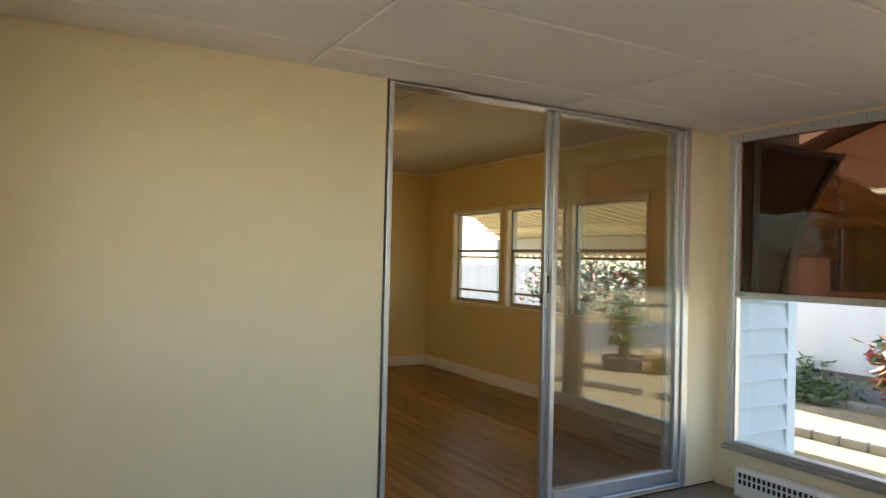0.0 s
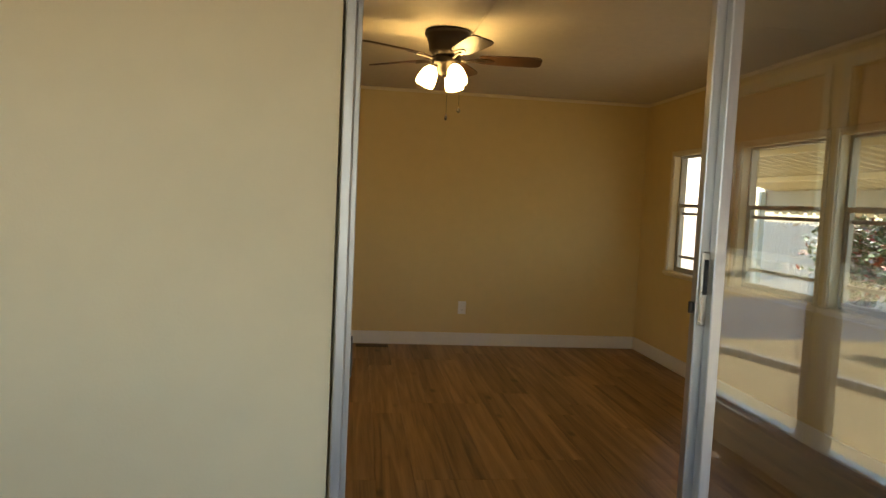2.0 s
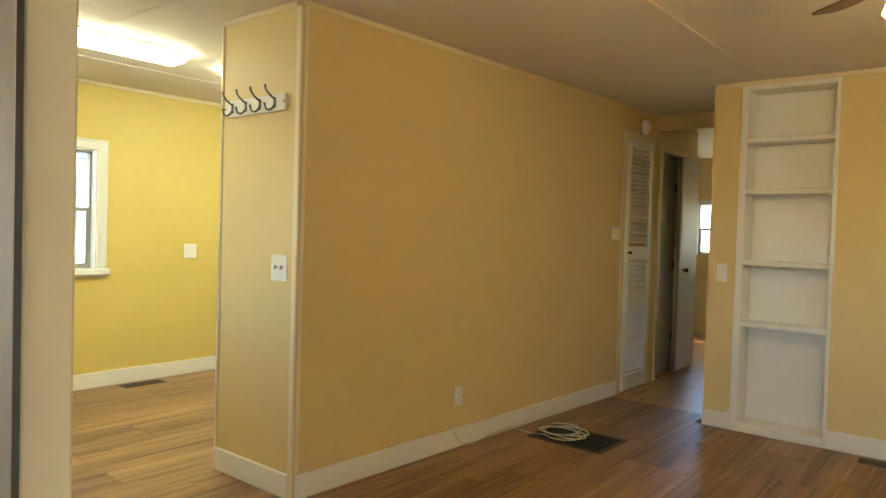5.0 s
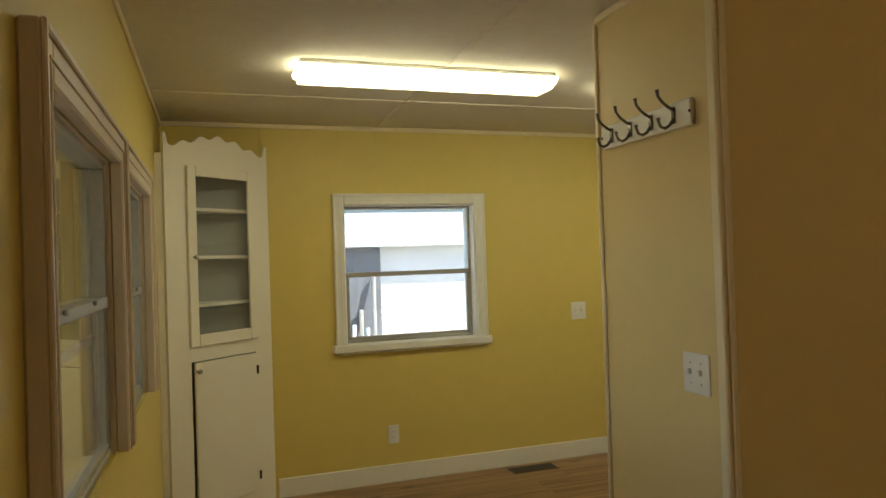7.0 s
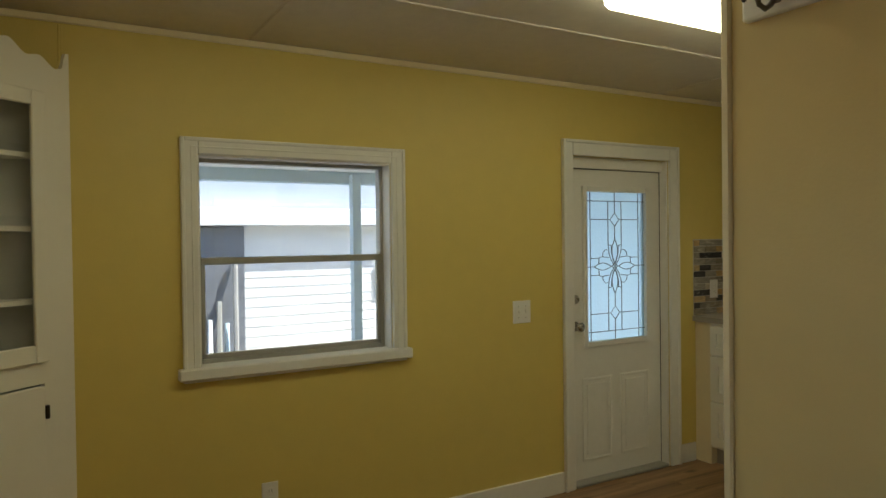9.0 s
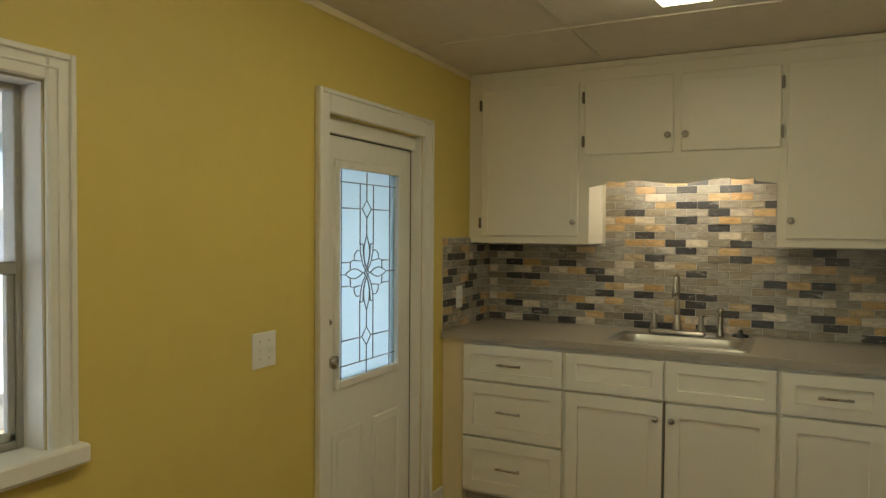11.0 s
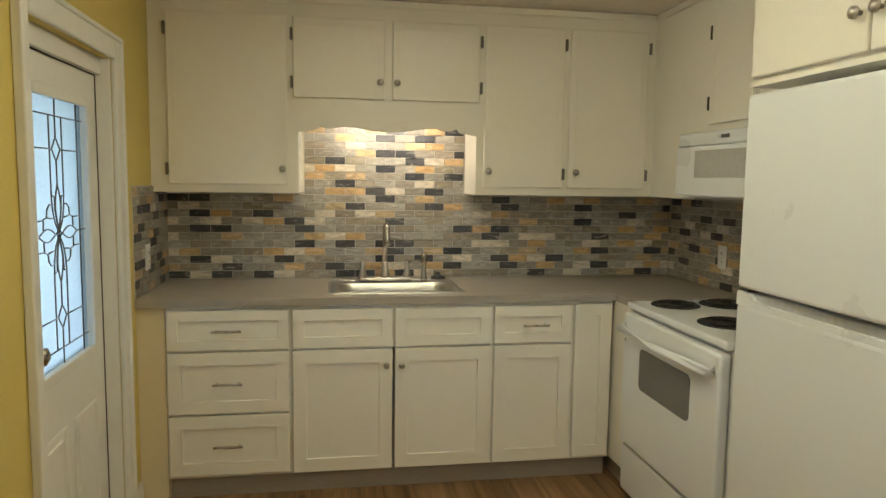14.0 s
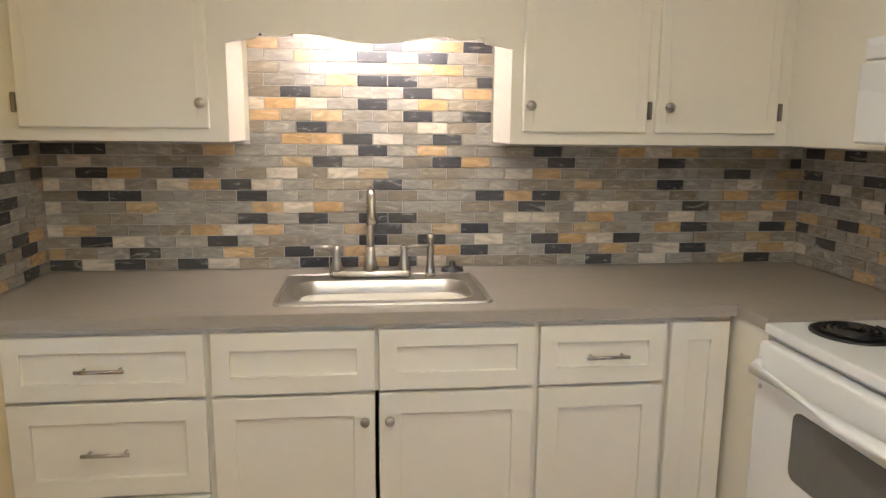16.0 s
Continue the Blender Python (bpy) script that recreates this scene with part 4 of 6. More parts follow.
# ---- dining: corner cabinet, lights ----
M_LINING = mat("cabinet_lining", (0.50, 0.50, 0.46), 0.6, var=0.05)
def corner_cabinet():
    t = thing("corner_cabinet", "white built-in corner cabinet with glazed upper door and scalloped top", "cabinet")
    # front face runs from the front wall to the west wall; local x along it, local y out to the room
    p0, p1 = Vector((-0.705, 2.985, 0)), Vector((XW + 0.002, 3.543, 0))
    d = (p0 - p1)
    w = d.length
    ux = d.normalized()
    uy = Vector((-ux.y, ux.x, 0))
    if uy.x < 0:
        uy = -uy
    m = Matrix(((ux.x, uy.x, 0, p1.x), (ux.y, uy.y, 0, p1.y), (0, 0, 1, 0), (0, 0, 0, 1)))

    def P(nm, bm, mt, parent=t, label="", smooth=False):
        bmesh.ops.transform(bm, matrix=m, verts=bm.verts)
        bmesh.ops.recalc_face_normals(bm, faces=bm.faces)
        return part(nm, bm, mt, parent, label, smooth)
    part("side_return", box(p0.x - 0.02, p0.x, YF + 0.002, p0.y - 0.012, 0, 2.02), M_CAB, t)
    zt = 2.06
    a, b = 0.128, w - 0.14
    P("stile", box(0.0, a, -0.02, 0, 0, zt), M_CAB)
    P("stile", box(b, w, -0.02, 0, 0, zt), M_CAB)
    P("rail", box(a, b, -0.02, 0, 0.0, 0.10), M_CAB)
    P("rail", box(a, b, -0.02, 0, 0.905, 0.985), M_CAB)
    P("rail", box(a, b, -0.02, 0, 1.965, zt), M_CAB)
    top = []
    n = 48
    for k in range(n + 1):
        u = k / n
        e = abs(u - 0.5) * 2
        h = 0.045 + 0.035 * math.cos(e * math.pi * 1.0) + 0.012 * math.cos(e * math.pi * 6) + (0.05 if e > 0.93 else 0.0)
        top.append((u * w, zt + h))
    out = [(0, zt)] + top + [(w, zt)]
    bm = prism(bmesh.new(), out, 0.02, Matrix(((1, 0, 0, 0), (0, 0, -1, 0), (0, 1, 0, 0), (0, 0, 0, 1))))
    P("scalloped_crown", bm, M_CAB)
    # lower door
    ld = P("lower_door", box(a + 0.012, b - 0.012, 0.002, 0.02, 0.10, 0.90, 0.004), M_CAB)
    # glazed door: frame and pane
    ud = P("upper_door", box(a - 0.01, a + 0.045, 0.002, 0.02, 0.985, 1.965, 0.004), M_CAB)
    P("door_stile", box(b - 0.045, b + 0.01, 0.002, 0.02, 0.985, 1.965, 0.004), M_CAB, ud)
    P("door_rail", box(a + 0.045, b - 0.045, 0.002, 0.02, 0.985, 1.05, 0.004), M_CAB, ud)
    P("door_rail", box(a + 0.045, b - 0.045, 0.002, 0.02, 1.91, 1.965, 0.004), M_CAB, ud)
    g = P("pane", box(a + 0.045, b - 0.045, 0.009, 0.012, 1.05, 1.91), M_PANE, ud, "clear glass pane")
    g.visible_shadow = False
    for z in (1.195, 1.46, 1.725):
        P("shelf_board", prism(bmesh.new(), [(0.02, 0), (w - 0.02, 0), (w / 2 + 0.03, -0.36), (w / 2 - 0.03, -0.36)], 0.018, Matrix.Translation((0, -0.022, z))), M_CAB)
    P("floor_board", prism(bmesh.new(), [(0.02, 0), (w - 0.02, 0), (w / 2, -0.37)], 0.018, Matrix.Translation((0, -0.022, 0.97))), M_CAB)
    P("top_board", prism(bmesh.new(), [(0.02, 0), (w - 0.02, 0), (w / 2, -0.37)], 0.018, Matrix.Translation((0, -0.022, 1.985))), M_CAB)
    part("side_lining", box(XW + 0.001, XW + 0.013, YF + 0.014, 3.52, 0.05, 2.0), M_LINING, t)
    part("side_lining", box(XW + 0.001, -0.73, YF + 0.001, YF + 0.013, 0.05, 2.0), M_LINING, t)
    for z, dd in ((1.47, ud), (0.855, ld)):
        P("knob", lathe(bmesh.new(), [(0.006, 0.02), (0.005, 0.03), (0.014, 0.038), (0.013, 0.047), (0.004, 0.05)], (b - 0.02, 0, z), 14, "y"), M_NICKEL, dd, "", True)
    for z, dd in ((1.10, ud), (1.47, ud), (1.83, ud), (0.18, ld), (0.80, ld)):
        P("hinge", box(a - 0.012, a + 0.002, 0.0, 0.012, z - 0.025, z + 0.025, 0.002), M_BRONZE, dd)


corner_cabinet()


def tube_light(x, y0, y1, label):
    t = thing("ceiling_light", label, "ceiling light", "fluorescent ceiling lights")
    z = CEIL
    part("pan", box(x - 0.10, x + 0.10, y0 + 0.01, y1 - 0.01, z - 0.022, z, 0.004), M_WHITE, t)
    outline = [(-0.104, -0.018), (0.104, -0.018), (0.104, -0.04), (0.08, -0.064), (-0.08, -0.064), (-0.104, -0.04)]
    bm = prism(bmesh.new(), outline, y1 - y0, Matrix(((1, 0, 0, x), (0, 0, 1, y0), (0, 1, 0, z - 0.004), (0, 0, 0, 1))))
    es = [e for e in bm.edges if abs(e.verts[0].co.y - e.verts[1].co.y) < 1e-4 and max(v.co.z for v in e.verts) < z - 0.04]
    bmesh.ops.bevel(bm, geom=es, offset=0.02, segments=3, affect="EDGES")
    part("diffuser", bm, M_TUBE, t, "glowing acrylic wraparound diffuser")


tube_light(0.17, 3.57, 4.78, "lit fluorescent wraparound light on the dining ceiling")
tube_light(0.095, 5.16, 6.365, "lit fluorescent wraparound light on the kitchen ceiling")


# ---- kitchen ----
def knob_on(parent, x, y, z, axis="y", sgn=-1, r=0.014):
    prof = [(0.006, 0), (0.005, sgn * 0.012), (r, sgn * 0.018), (r * 0.95, sgn * 0.026), (0.004, sgn * 0.030)]
    part("knob", lathe(bmesh.new(), prof, (x, y, z), 14, axis), M_NICKEL, parent, "round nickel knob", True)


def bar_handle(parent, x, y, z, half=0.062):
    bm = cyl(bmesh.new(), (x - half, y - 0.028, z), (x + half, y - 0.028, z), 0.0055, seg=10)
    for u in (-half * 0.75, half * 0.75):
        cyl(bm, (x + u, y, z), (x + u, y - 0.028, z), 0.004, seg=8)
    part("bar_handle", bm, M_NICKEL, parent, "slim nickel bar handle", True)


def shaker(name, parent, x0, x1, y, z0, z1, fw=0.05):
    """A shaker front that faces -y, its face at y: a mitred frame round a recessed panel."""
    t = 0.019
    x0, x1, z0, z1 = x0 + 0.0035, x1 - 0.0035, z0 + 0.0035, z1 - 0.0035
    bm = bmesh.new()
    loops = []
    for d, yy in ((0.0, y + t), (0.0, y + 0.002), (0.002, y), (fw - 0.001, y), (fw, y + 0.001), (fw, y + t)):
        loops.append([bm.verts.new((xx, yy, zz)) for xx, zz in ((x0 + d, z0 + d), (x1 - d, z0 + d), (x1 - d, z1 - d), (x0 + d, z1 - d))])
    for a, b in zip(loops, loops[1:] + loops[:1]):
        for k in range(4):
            bm.faces.new((a[k], a[(k + 1) % 4], b[(k + 1) % 4], b[k]))
    bmesh.ops.recalc_face_normals(bm, faces=bm.faces)
    front = part(name, bm, M_CAB, parent)
    part("panel", box(x0 + fw - 0.001, x1 - fw + 0.001, y + 0.012, y + 0.017, z0 + fw - 0.001, z1 - fw + 0.001), M_CAB, front)
    return front


BY, UY = 6.985, 7.285   # faces of base and wall cabinet doors
ZT = 0.865
G = 0.005


def base_unit(x0, x1, label, slot=None):
    c = thing("base_cabinet", label, "cabinet", "kitchen base cabinets")
    for xa, xb in ((x0, slot - 0.007), (slot + 0.007, x1)) if slot else ((x0, x1),):
        part("carcass", box(xa, xb, BY + 0.024, YK - 0.004, 0.105, 0.676 if slot else ZT + 0.012), M_CAB, c)
    if slot:
        part("top_rail", box(x0, x1, BY + 0.024, YK - 0.004, 0.676, ZT + 0.012), M_CAB, c)
    part("plinth", box(x0, x1, BY + 0.075, YK - 0.004, 0.0, 0.105), M_CAB, c)
    part("toe_kick", box(x0, x1, BY + 0.07, BY + 0.075, 0.0, 0.105), M_COUNTER, c, "grey toe kick")
    return c


c = base_unit(-1.045, -0.517, "white shaker base cabinet with three drawers")
part("filler", box(XW, -1.045, BY + 0.019, YK, 0.0, ZT + 0.012), M_CREAM, c)
for za, zb in ((0.680, ZT - 0.003), (0.399, 0.676), (0.121, 0.395)):
    d = shaker("drawer", c, -1.04, -0.522, BY, za, zb, 0.055 if zb - za > 0.2 else 0.045)
    bar_handle(d, -0.785, BY, (za + zb) / 2)
c = base_unit(-0.517, 0.395, "white shaker sink base cabinet with two doors", -0.0605)
for xa, xb, kx in ((-0.512, -0.063, -0.095), (-0.058, 0.390, -0.026)):
    shaker("false_front", c, xa, xb, BY, 0.680, ZT - 0.003, 0.05)
    d = shaker("door", c, xa, xb, BY, 0.112, 0.676, 0.06)
    knob_on(d, kx, BY, 0.60)
c = base_unit(0.395, 0.785, "white shaker base cabinet with one drawer over a door")
d = shaker("drawer", c, 0.40, 0.780, BY, 0.680, ZT - 0.003, 0.05)
bar_handle(d, 0.597, BY, 0.770)
shaker("door", c, 0.40, 0.780, BY, 0.112, 0.676, 0.06)
c = base_unit(0.785, 0.985, "white narrow shaker corner panel beside the stove")
shaker("corner_panel", c, 0.79, 0.975, BY, 0.118, ZT, 0.055)
c = thing("base_cabinet", "white corner base cabinet behind the stove side", "cabinet", "kitchen base cabinets")
part("body", box(0.995, 1.562, 6.83, YK - 0.004, 0.105, ZT + 0.012), M_CAB, c)
part("toe_kick", box(1.03, 1.562, 6.83, YK - 0.004, 0, 0.105), M_COUNTER, c)


def worktop():
    t = thing("worktop", "grey stone-look laminate worktop with square front edge", "countertop")
    z0, z1 = 0.878, 0.912
    sx0, sx1, sy0, sy1 = -0.325, 0.255, 7.075, 7.44
    bm = bmesh.new()
    for a in ((XW + 0.001, sx0, BY - 0.008, YK - 0.001), (sx1, XP - 0.037, BY - 0.008, YK - 0.001), (sx0, sx1, BY - 0.008, sy0), (sx0, sx1, sy1, YK - 0.001), (0.985, XP - 0.037, 6.826, BY - 0.008)):
        bx(bm, a[0], a[1], a[2], a[3], z0, z1)
    bmesh.ops.remove_doubles(bm, verts=bm.verts, dist=1e-5)
    part("top", bm, M_COUNTER, t)
    part("front_edge", box(XW + 0.003, 0.972, BY - 0.011, BY - 0.0085, z0 + 0.001, z1 - 0.0015), M_COUNTER, t)
    return sx0, sx1, sy0, sy1


SINK = worktop()


def sink():
    x0, x1, y0, y1 = SINK
    t = thing("sink", "stainless steel single-bowl drop-in sink", "sink")
    o = 0.026
    z = 0.913

    def loop(mesh, xa, xb, ya, yb, r, h):
        """A ring of points round a rounded rectangle."""
        ring = []
        for cx, cy, a0 in ((xb - r, yb - r, 0), (xa + r, yb - r, 90), (xa + r, ya + r, 180), (xb - r, ya + r, 270)):
            for k in range(6):
                a = radians(a0 + 18 * k)
                ring.append(mesh.verts.new((cx + r * math.cos(a), cy + r * math.sin(a), h)))
        return ring
    bm = bmesh.new()
    rings = []
    bx0, bx1, by0, by1 = x0 + 0.022, x1 - 0.022, y0 + 0.014, y1 - 0.084
    for inset, zz in ((0, z + 0.005), (0.006, z - 0.004), (0.012, z - 0.03), (0.018, z - 0.13), (0.04, z - 0.15)):
        rings.append(loop(bm, bx0 + inset, bx1 - inset, by0 + inset, by1 - inset, 0.062 - inset * 0.3, zz))
    for a, b in zip(rings, rings[1:]):
        for k in range(len(a)):
            bm.faces.new((a[k], b[k], b[(k + 1) % len(a)], a[(k + 1) % len(a)]))
    bm.faces.new(rings[-1])
    bmesh.ops.recalc_face_normals(bm, faces=bm.faces)
    part("bowl", bm, M_STEEL, t, "", True)
    rm = bmesh.new()
    lips = [loop(rm, x0 - o, x1 + o, y0 - o, y1 + o, 0.03, z), loop(rm, x0 - o + 0.002, x1 + o - 0.002, y0 - o + 0.002, y1 + o - 0.002, 0.029, z + 0.006),
            loop(rm, x0 - o + 0.012, x1 + o - 0.012, y0 - o + 0.012, y1 + o - 0.012, 0.026, z + 0.007), loop(rm, x0 - o + 0.016, x1 + o - 0.016, y0 - o + 0.016, y1 + o - 0.016, 0.025, z + 0.004),
            loop(rm, bx0 - 0.004, bx1 + 0.004, by0 - 0.004, by1 + 0.004, 0.064, z + 0.004), loop(rm, bx0, bx1, by0, by1, 0.062, z + 0.005)]
    for p, q in zip(lips, lips[1:]):
        for k in range(len(p)):
            rm.faces.new((p[k], p[(k + 1) % len(p)], q[(k + 1) % len(q)], q[k]))
    bmesh.ops.recalc_face_normals(rm, faces=rm.faces)
    part("rim", rm, M_STEEL, t)
    part("drain", lathe(bmesh.new(), [(0.045, 0), (0.045, 0.003), (0.03, 0.004), (0.02, 0.001)], ((x0 + x1) / 2, (by0 + by1) / 2, z - 0.15), 20), M_NICKEL, t)
    f = thing("faucet", "brushed nickel two-handle gooseneck kitchen faucet", "faucet")
    fx, fy, fz = -0.070, 7.415, z + 0.006
    bm = bx(bmesh.new(), fx - 0.135, fx + 0.135, fy - 0.028, fy + 0.028, fz, fz + 0.022, 0.01, 3)
    part("base_plate", bm, M_NICKEL, f, "", True)
    bm = lathe(bmesh.new(), [(0.026, fz + 0.02), (0.02, fz + 0.05), (0.014, fz + 0.10)], (fx, fy, 0), 16)
    pts = [(fx, fy, fz + 0.09), (fx, fy, fz + 0.22)]
    for k in range(1, 11):
        a = math.pi * k / 10.0
        pts.append((fx + 0.004 * k / 10, fy - 0.05 + 0.05 * math.cos(a), fz + 0.22 + 0.07 * math.sin(a)))
    pts.append((fx + 0.005, fy - 0.102, fz + 0.19))
    tube(bm, pts, [0.013] * (len(pts) - 3) + [0.013, 0.016, 0.017], 12)
    part("spout", bm, M_NICKEL, f, "", True)
    for s in (-1, 1):
        bm = lathe(bmesh.new(), [(0.024, fz + 0.02), (0.015, fz + 0.05), (0.011, fz + 0.085), (0.013, fz + 0.10), (0.006, fz + 0.105)], (fx + s * 0.112, fy, 0), 14)
        tube(bm, [(fx + s * 0.112, fy, fz + 0.095), (fx + s * 0.14, fy - 0.01, fz + 0.103), (fx + s * 0.195, fy - 0.02, fz + 0.104)], [0.008, 0.006, 0.006], 8)
        part("lever", bm, M_NICKEL, f, "", True)
    sp = thing("side_sprayer", "brushed nickel side sprayer beside the faucet", "sprayer")
    part("body", lathe(bmesh.new(), [(0.02, fz), (0.016, fz + 0.015), (0.011, fz + 0.06), (0.013, fz + 0.09), (0.010, fz + 0.11), (0.016, fz + 0.125), (0.013, fz + 0.14), (0.004, fz + 0.143)], (fx + 0.2, fy, 0), 16), M_NICKEL, sp, "", True)
    st = thing("sink_stopper", "black rubber sink stopper on the worktop", "sink stopper")
    part("body", lathe(bmesh.new(), [(0.036, 0.913), (0.04, 0.92), (0.036, 0.93), (0.012, 0.934), (0.01, 0.95), (0.003, 0.954)], (fx + 0.285, fy + 0.075, 0), 18), M_BLACK, st, "", True)


sink()


def slab_door(name, parent, x0, x1, y, z0, z1, knob=None, hinge=None):
    """An old wooden overlay door with a shallow lipped edge and a fine inner bead, facing -y."""
    bm = bx(bmesh.new(), x0, x1, y, y + 0.018, z0, z1, 0.005, 2)
    d = part(name, bm, M_CAB, parent)
    w = 0.032
    for a in ((x0 + w, x0 + w + 0.006, z0 + w, z1 - w), (x1 - w - 0.006, x1 - w, z0 + w, z1 - w), (x0 + w + 0.006, x1 - w - 0.006, z0 + w, z0 + w + 0.006), (x0 + w + 0.006, x1 - w - 0.006, z1 - w - 0.006, z1 - w)):
        part("bead", box(a[0], a[1], y - 0.0025, y + 0.001, a[2], a[3]), M_CAB, d)
    if knob:
        knob_on(d, knob[0], y, knob[1], r=0.016)
    if hinge is not None:
        for z in (z0 + 0.07, z1 - 0.08):
            part("hinge", box(hinge - 0.006, hinge + 0.006, y - 0.006, y + 0.018, z - 0.028, z + 0.028, 0.003), M_HOOK, d, "dark bronze hinge")
    return d


def upper_unit(x0, x1, z0, label):
    c = thing("wall_cabinet", label, "cabinet", "kitchen wall cabinets")
    part("body", box(x0, x1, UY + 0.018, YK - 0.006, z0, CEIL - 0.004), M_CAB, c)
    return c


ZU = 1.362
c = upper_unit(-1.10, -0.490, ZU, "tall white wall cabinet with one door beside the sink")
part("filler", box(XW + 0.001, -1.10, UY + 0.03, YK - 0.02, ZU, CEIL - 0.004), M_CAB, c)
slab_door("door", c, -1.076, -0.543, UY, ZU + 0.038, 2.18, (-0.563, 1.474), -1.083)
c = upper_unit(-0.490, 0.368, 1.745, "short white wall cabinet with two doors over the sink")
slab_door("door", c, -0.513, -0.084, UY, 1.810, 2.18, (-0.107, 1.889), -0.520)
slab_door("door", c, -0.048, 0.378, UY, 1.810, 2.18, (-0.027, 1.889), 0.385)
c = upper_unit(0.368, 1.295, ZU, "tall white wall cabinet with two doors")
slab_door("door", c, 0.404, 0.807, UY, ZU + 0.038, 2.184, (0.424, 1.48), 0.814)
slab_door("door", c, 0.838, 1.248, UY, ZU + 0.038, 2.184, (0.872, 1.48), 1.255)


def valance():
    t = thing("sink_valance", "white scalloped wooden valance over the sink niche", "valance")
    x0, x1, z1 = -0.490, 0.368, 1.785
    n = 60
    low = []
    for k in range(n + 1):
        u = k / n
        e = abs(u - 0.5) * 2
        if e < 0.52:
            h = 0.012 * (1 + math.cos(e / 0.52 * math.pi)) * -1 + 0.012
        elif e < 0.78:
            h = 0.012 + 0.014 * math.sin((e - 0.52) / 0.26 * math.pi) ** 0.7 * -1 + 0.004
        else:
            h = -0.004 - 0.016 * (e - 0.78) / 0.22
        low.append((x0 + u * (x1 - x0), 1.668 + h))
    out = low + [(x1, z1), (x0, z1)]
    part("board", prism(bmesh.new(), out, 0.018, Matrix(((1, 0, 0, 0), (0, 0, 1, UY + 0.0), (0, 1, 0, 0), (0, 0, 0, 1)))), M_CAB, t)
    l = thing("under_cabinet_light", "lit fluorescent strip behind the sink valance", "light")
    part("tube", cyl(bmesh.new(), (-0.30, UY + 0.09, 1.712), (0.20, UY + 0.09, 1.712), 0.012, seg=12), M_BULB, l, "glowing tube")
    part("batten", box(-0.33, 0.23, UY + 0.06, UY + 0.12, 1.725, 1.744, 0.003), M_WHITE, l)


valance()
strip("trim_cabinet_crown", [(XW + 0.014, 1.28, UY + 0.004, UY + 0.018, CEIL - 0.035, CEIL - 0.003), (1.28, 1.293, 6.02, UY + 0.004, CEIL - 0.035, CEIL - 0.003)], M_CAB, "white painted strip over the cabinets")


def side_uppers():
    """Cabinets over the stove and refrigerator; their fronts face -x."""
    fx = 1.295
    c = thing("wall_cabinet", "white wall cabinet over the range hood with plain doors", "cabinet", "kitchen wall cabinets")
    part("body", box(fx, 1.562, 6.03, YK - 0.006, 1.66, CEIL - 0.004), M_CAB, c)
    part("body", box(fx, 1.562, 6.86, YK - 0.006, ZU, 1.66), M_CAB, c)
    for ya, yb, za in ((6.405, 6.752, 1.69), (6.05, 6.395, 1.69)):
        d = part("door", box(fx - 0.018, fx, ya, yb, za, 2.185, 0.005, 2), M_CAB, c)
        w = 0.032
        for a in ((ya + w, ya + w + 0.006, za + w, 2.185 - w), (yb - w - 0.006, yb - w, za + w, 2.185 - w)):
            part("bead", box(fx - 0.0205, fx - 0.017, a[0], a[1], a[2], a[3]), M_CAB, d)
    for z in (1.78, 2.08):
        part("hinge", box(fx - 0.02, fx, 6.754, 6.766, z - 0.03, z + 0.03, 0.003), M_BRONZE, c, "dark bronze hinge")
    r = thing("wall_cabinet", "white deep wall cabinet over the refrigerator", "cabinet", "kitchen wall cabinets")
    rx = 1.0
    part("body", box(rx, 1.562, 5.20, 6.02, 1.745, CEIL - 0.004), M_CAB, r)
    for ya, yb, ky in ((5.512, 5.995, 5.54), (5.22, 5.502, 5.47)):
        d = part("door", box(rx - 0.018, rx, ya, yb, 1.77, 2.185, 0.005, 2), M_CAB, r)
        part("knob", lathe(bmesh.new(), [(0.007, 0), (0.006, -0.012), (0.017, -0.018), (0.016, -0.027), (0.004, -0.031)], (rx - 0.018, ky, 1.87), 16, "x"), M_NICKEL, d, "round nickel knob", True)


side_uppers()


def microwave():
    t = thing("microwave_hood", "white over-range microwave hood with pale window", "microwave")
    x0, y0, y1, z0, z1 = 1.19, 6.08, 6.85, 1.377, 1.648
    part("body", box(x0 + 0.03, 1.56, y0, y1, z0, z1, 0.004), M_APPL, t)
    part("vent_strip", box(x0 + 0.008, x0 + 0.03, y0, y1, z1 - 0.055, z1, 0.004), M_APPL, t)
    d = part("door", box(x0, x0 + 0.03, y0, y1, z0 + 0.004, z1 - 0.058, 0.006, 2), M_APPL, t)
    part("window", box(x0 - 0.002, x0 + 0.001, y0 + 0.2, y1 - 0.162, z0 + 0.082, z1 - 0.076, 0.0008), M_MICGLASS, d, "pale grey window")
    part("badge", box(x0 + 0.005, x0 + 0.0085, 6.45, 6.505, z1 - 0.03, z1 - 0.017, 0.001), M_ALUD, t)


microwave()


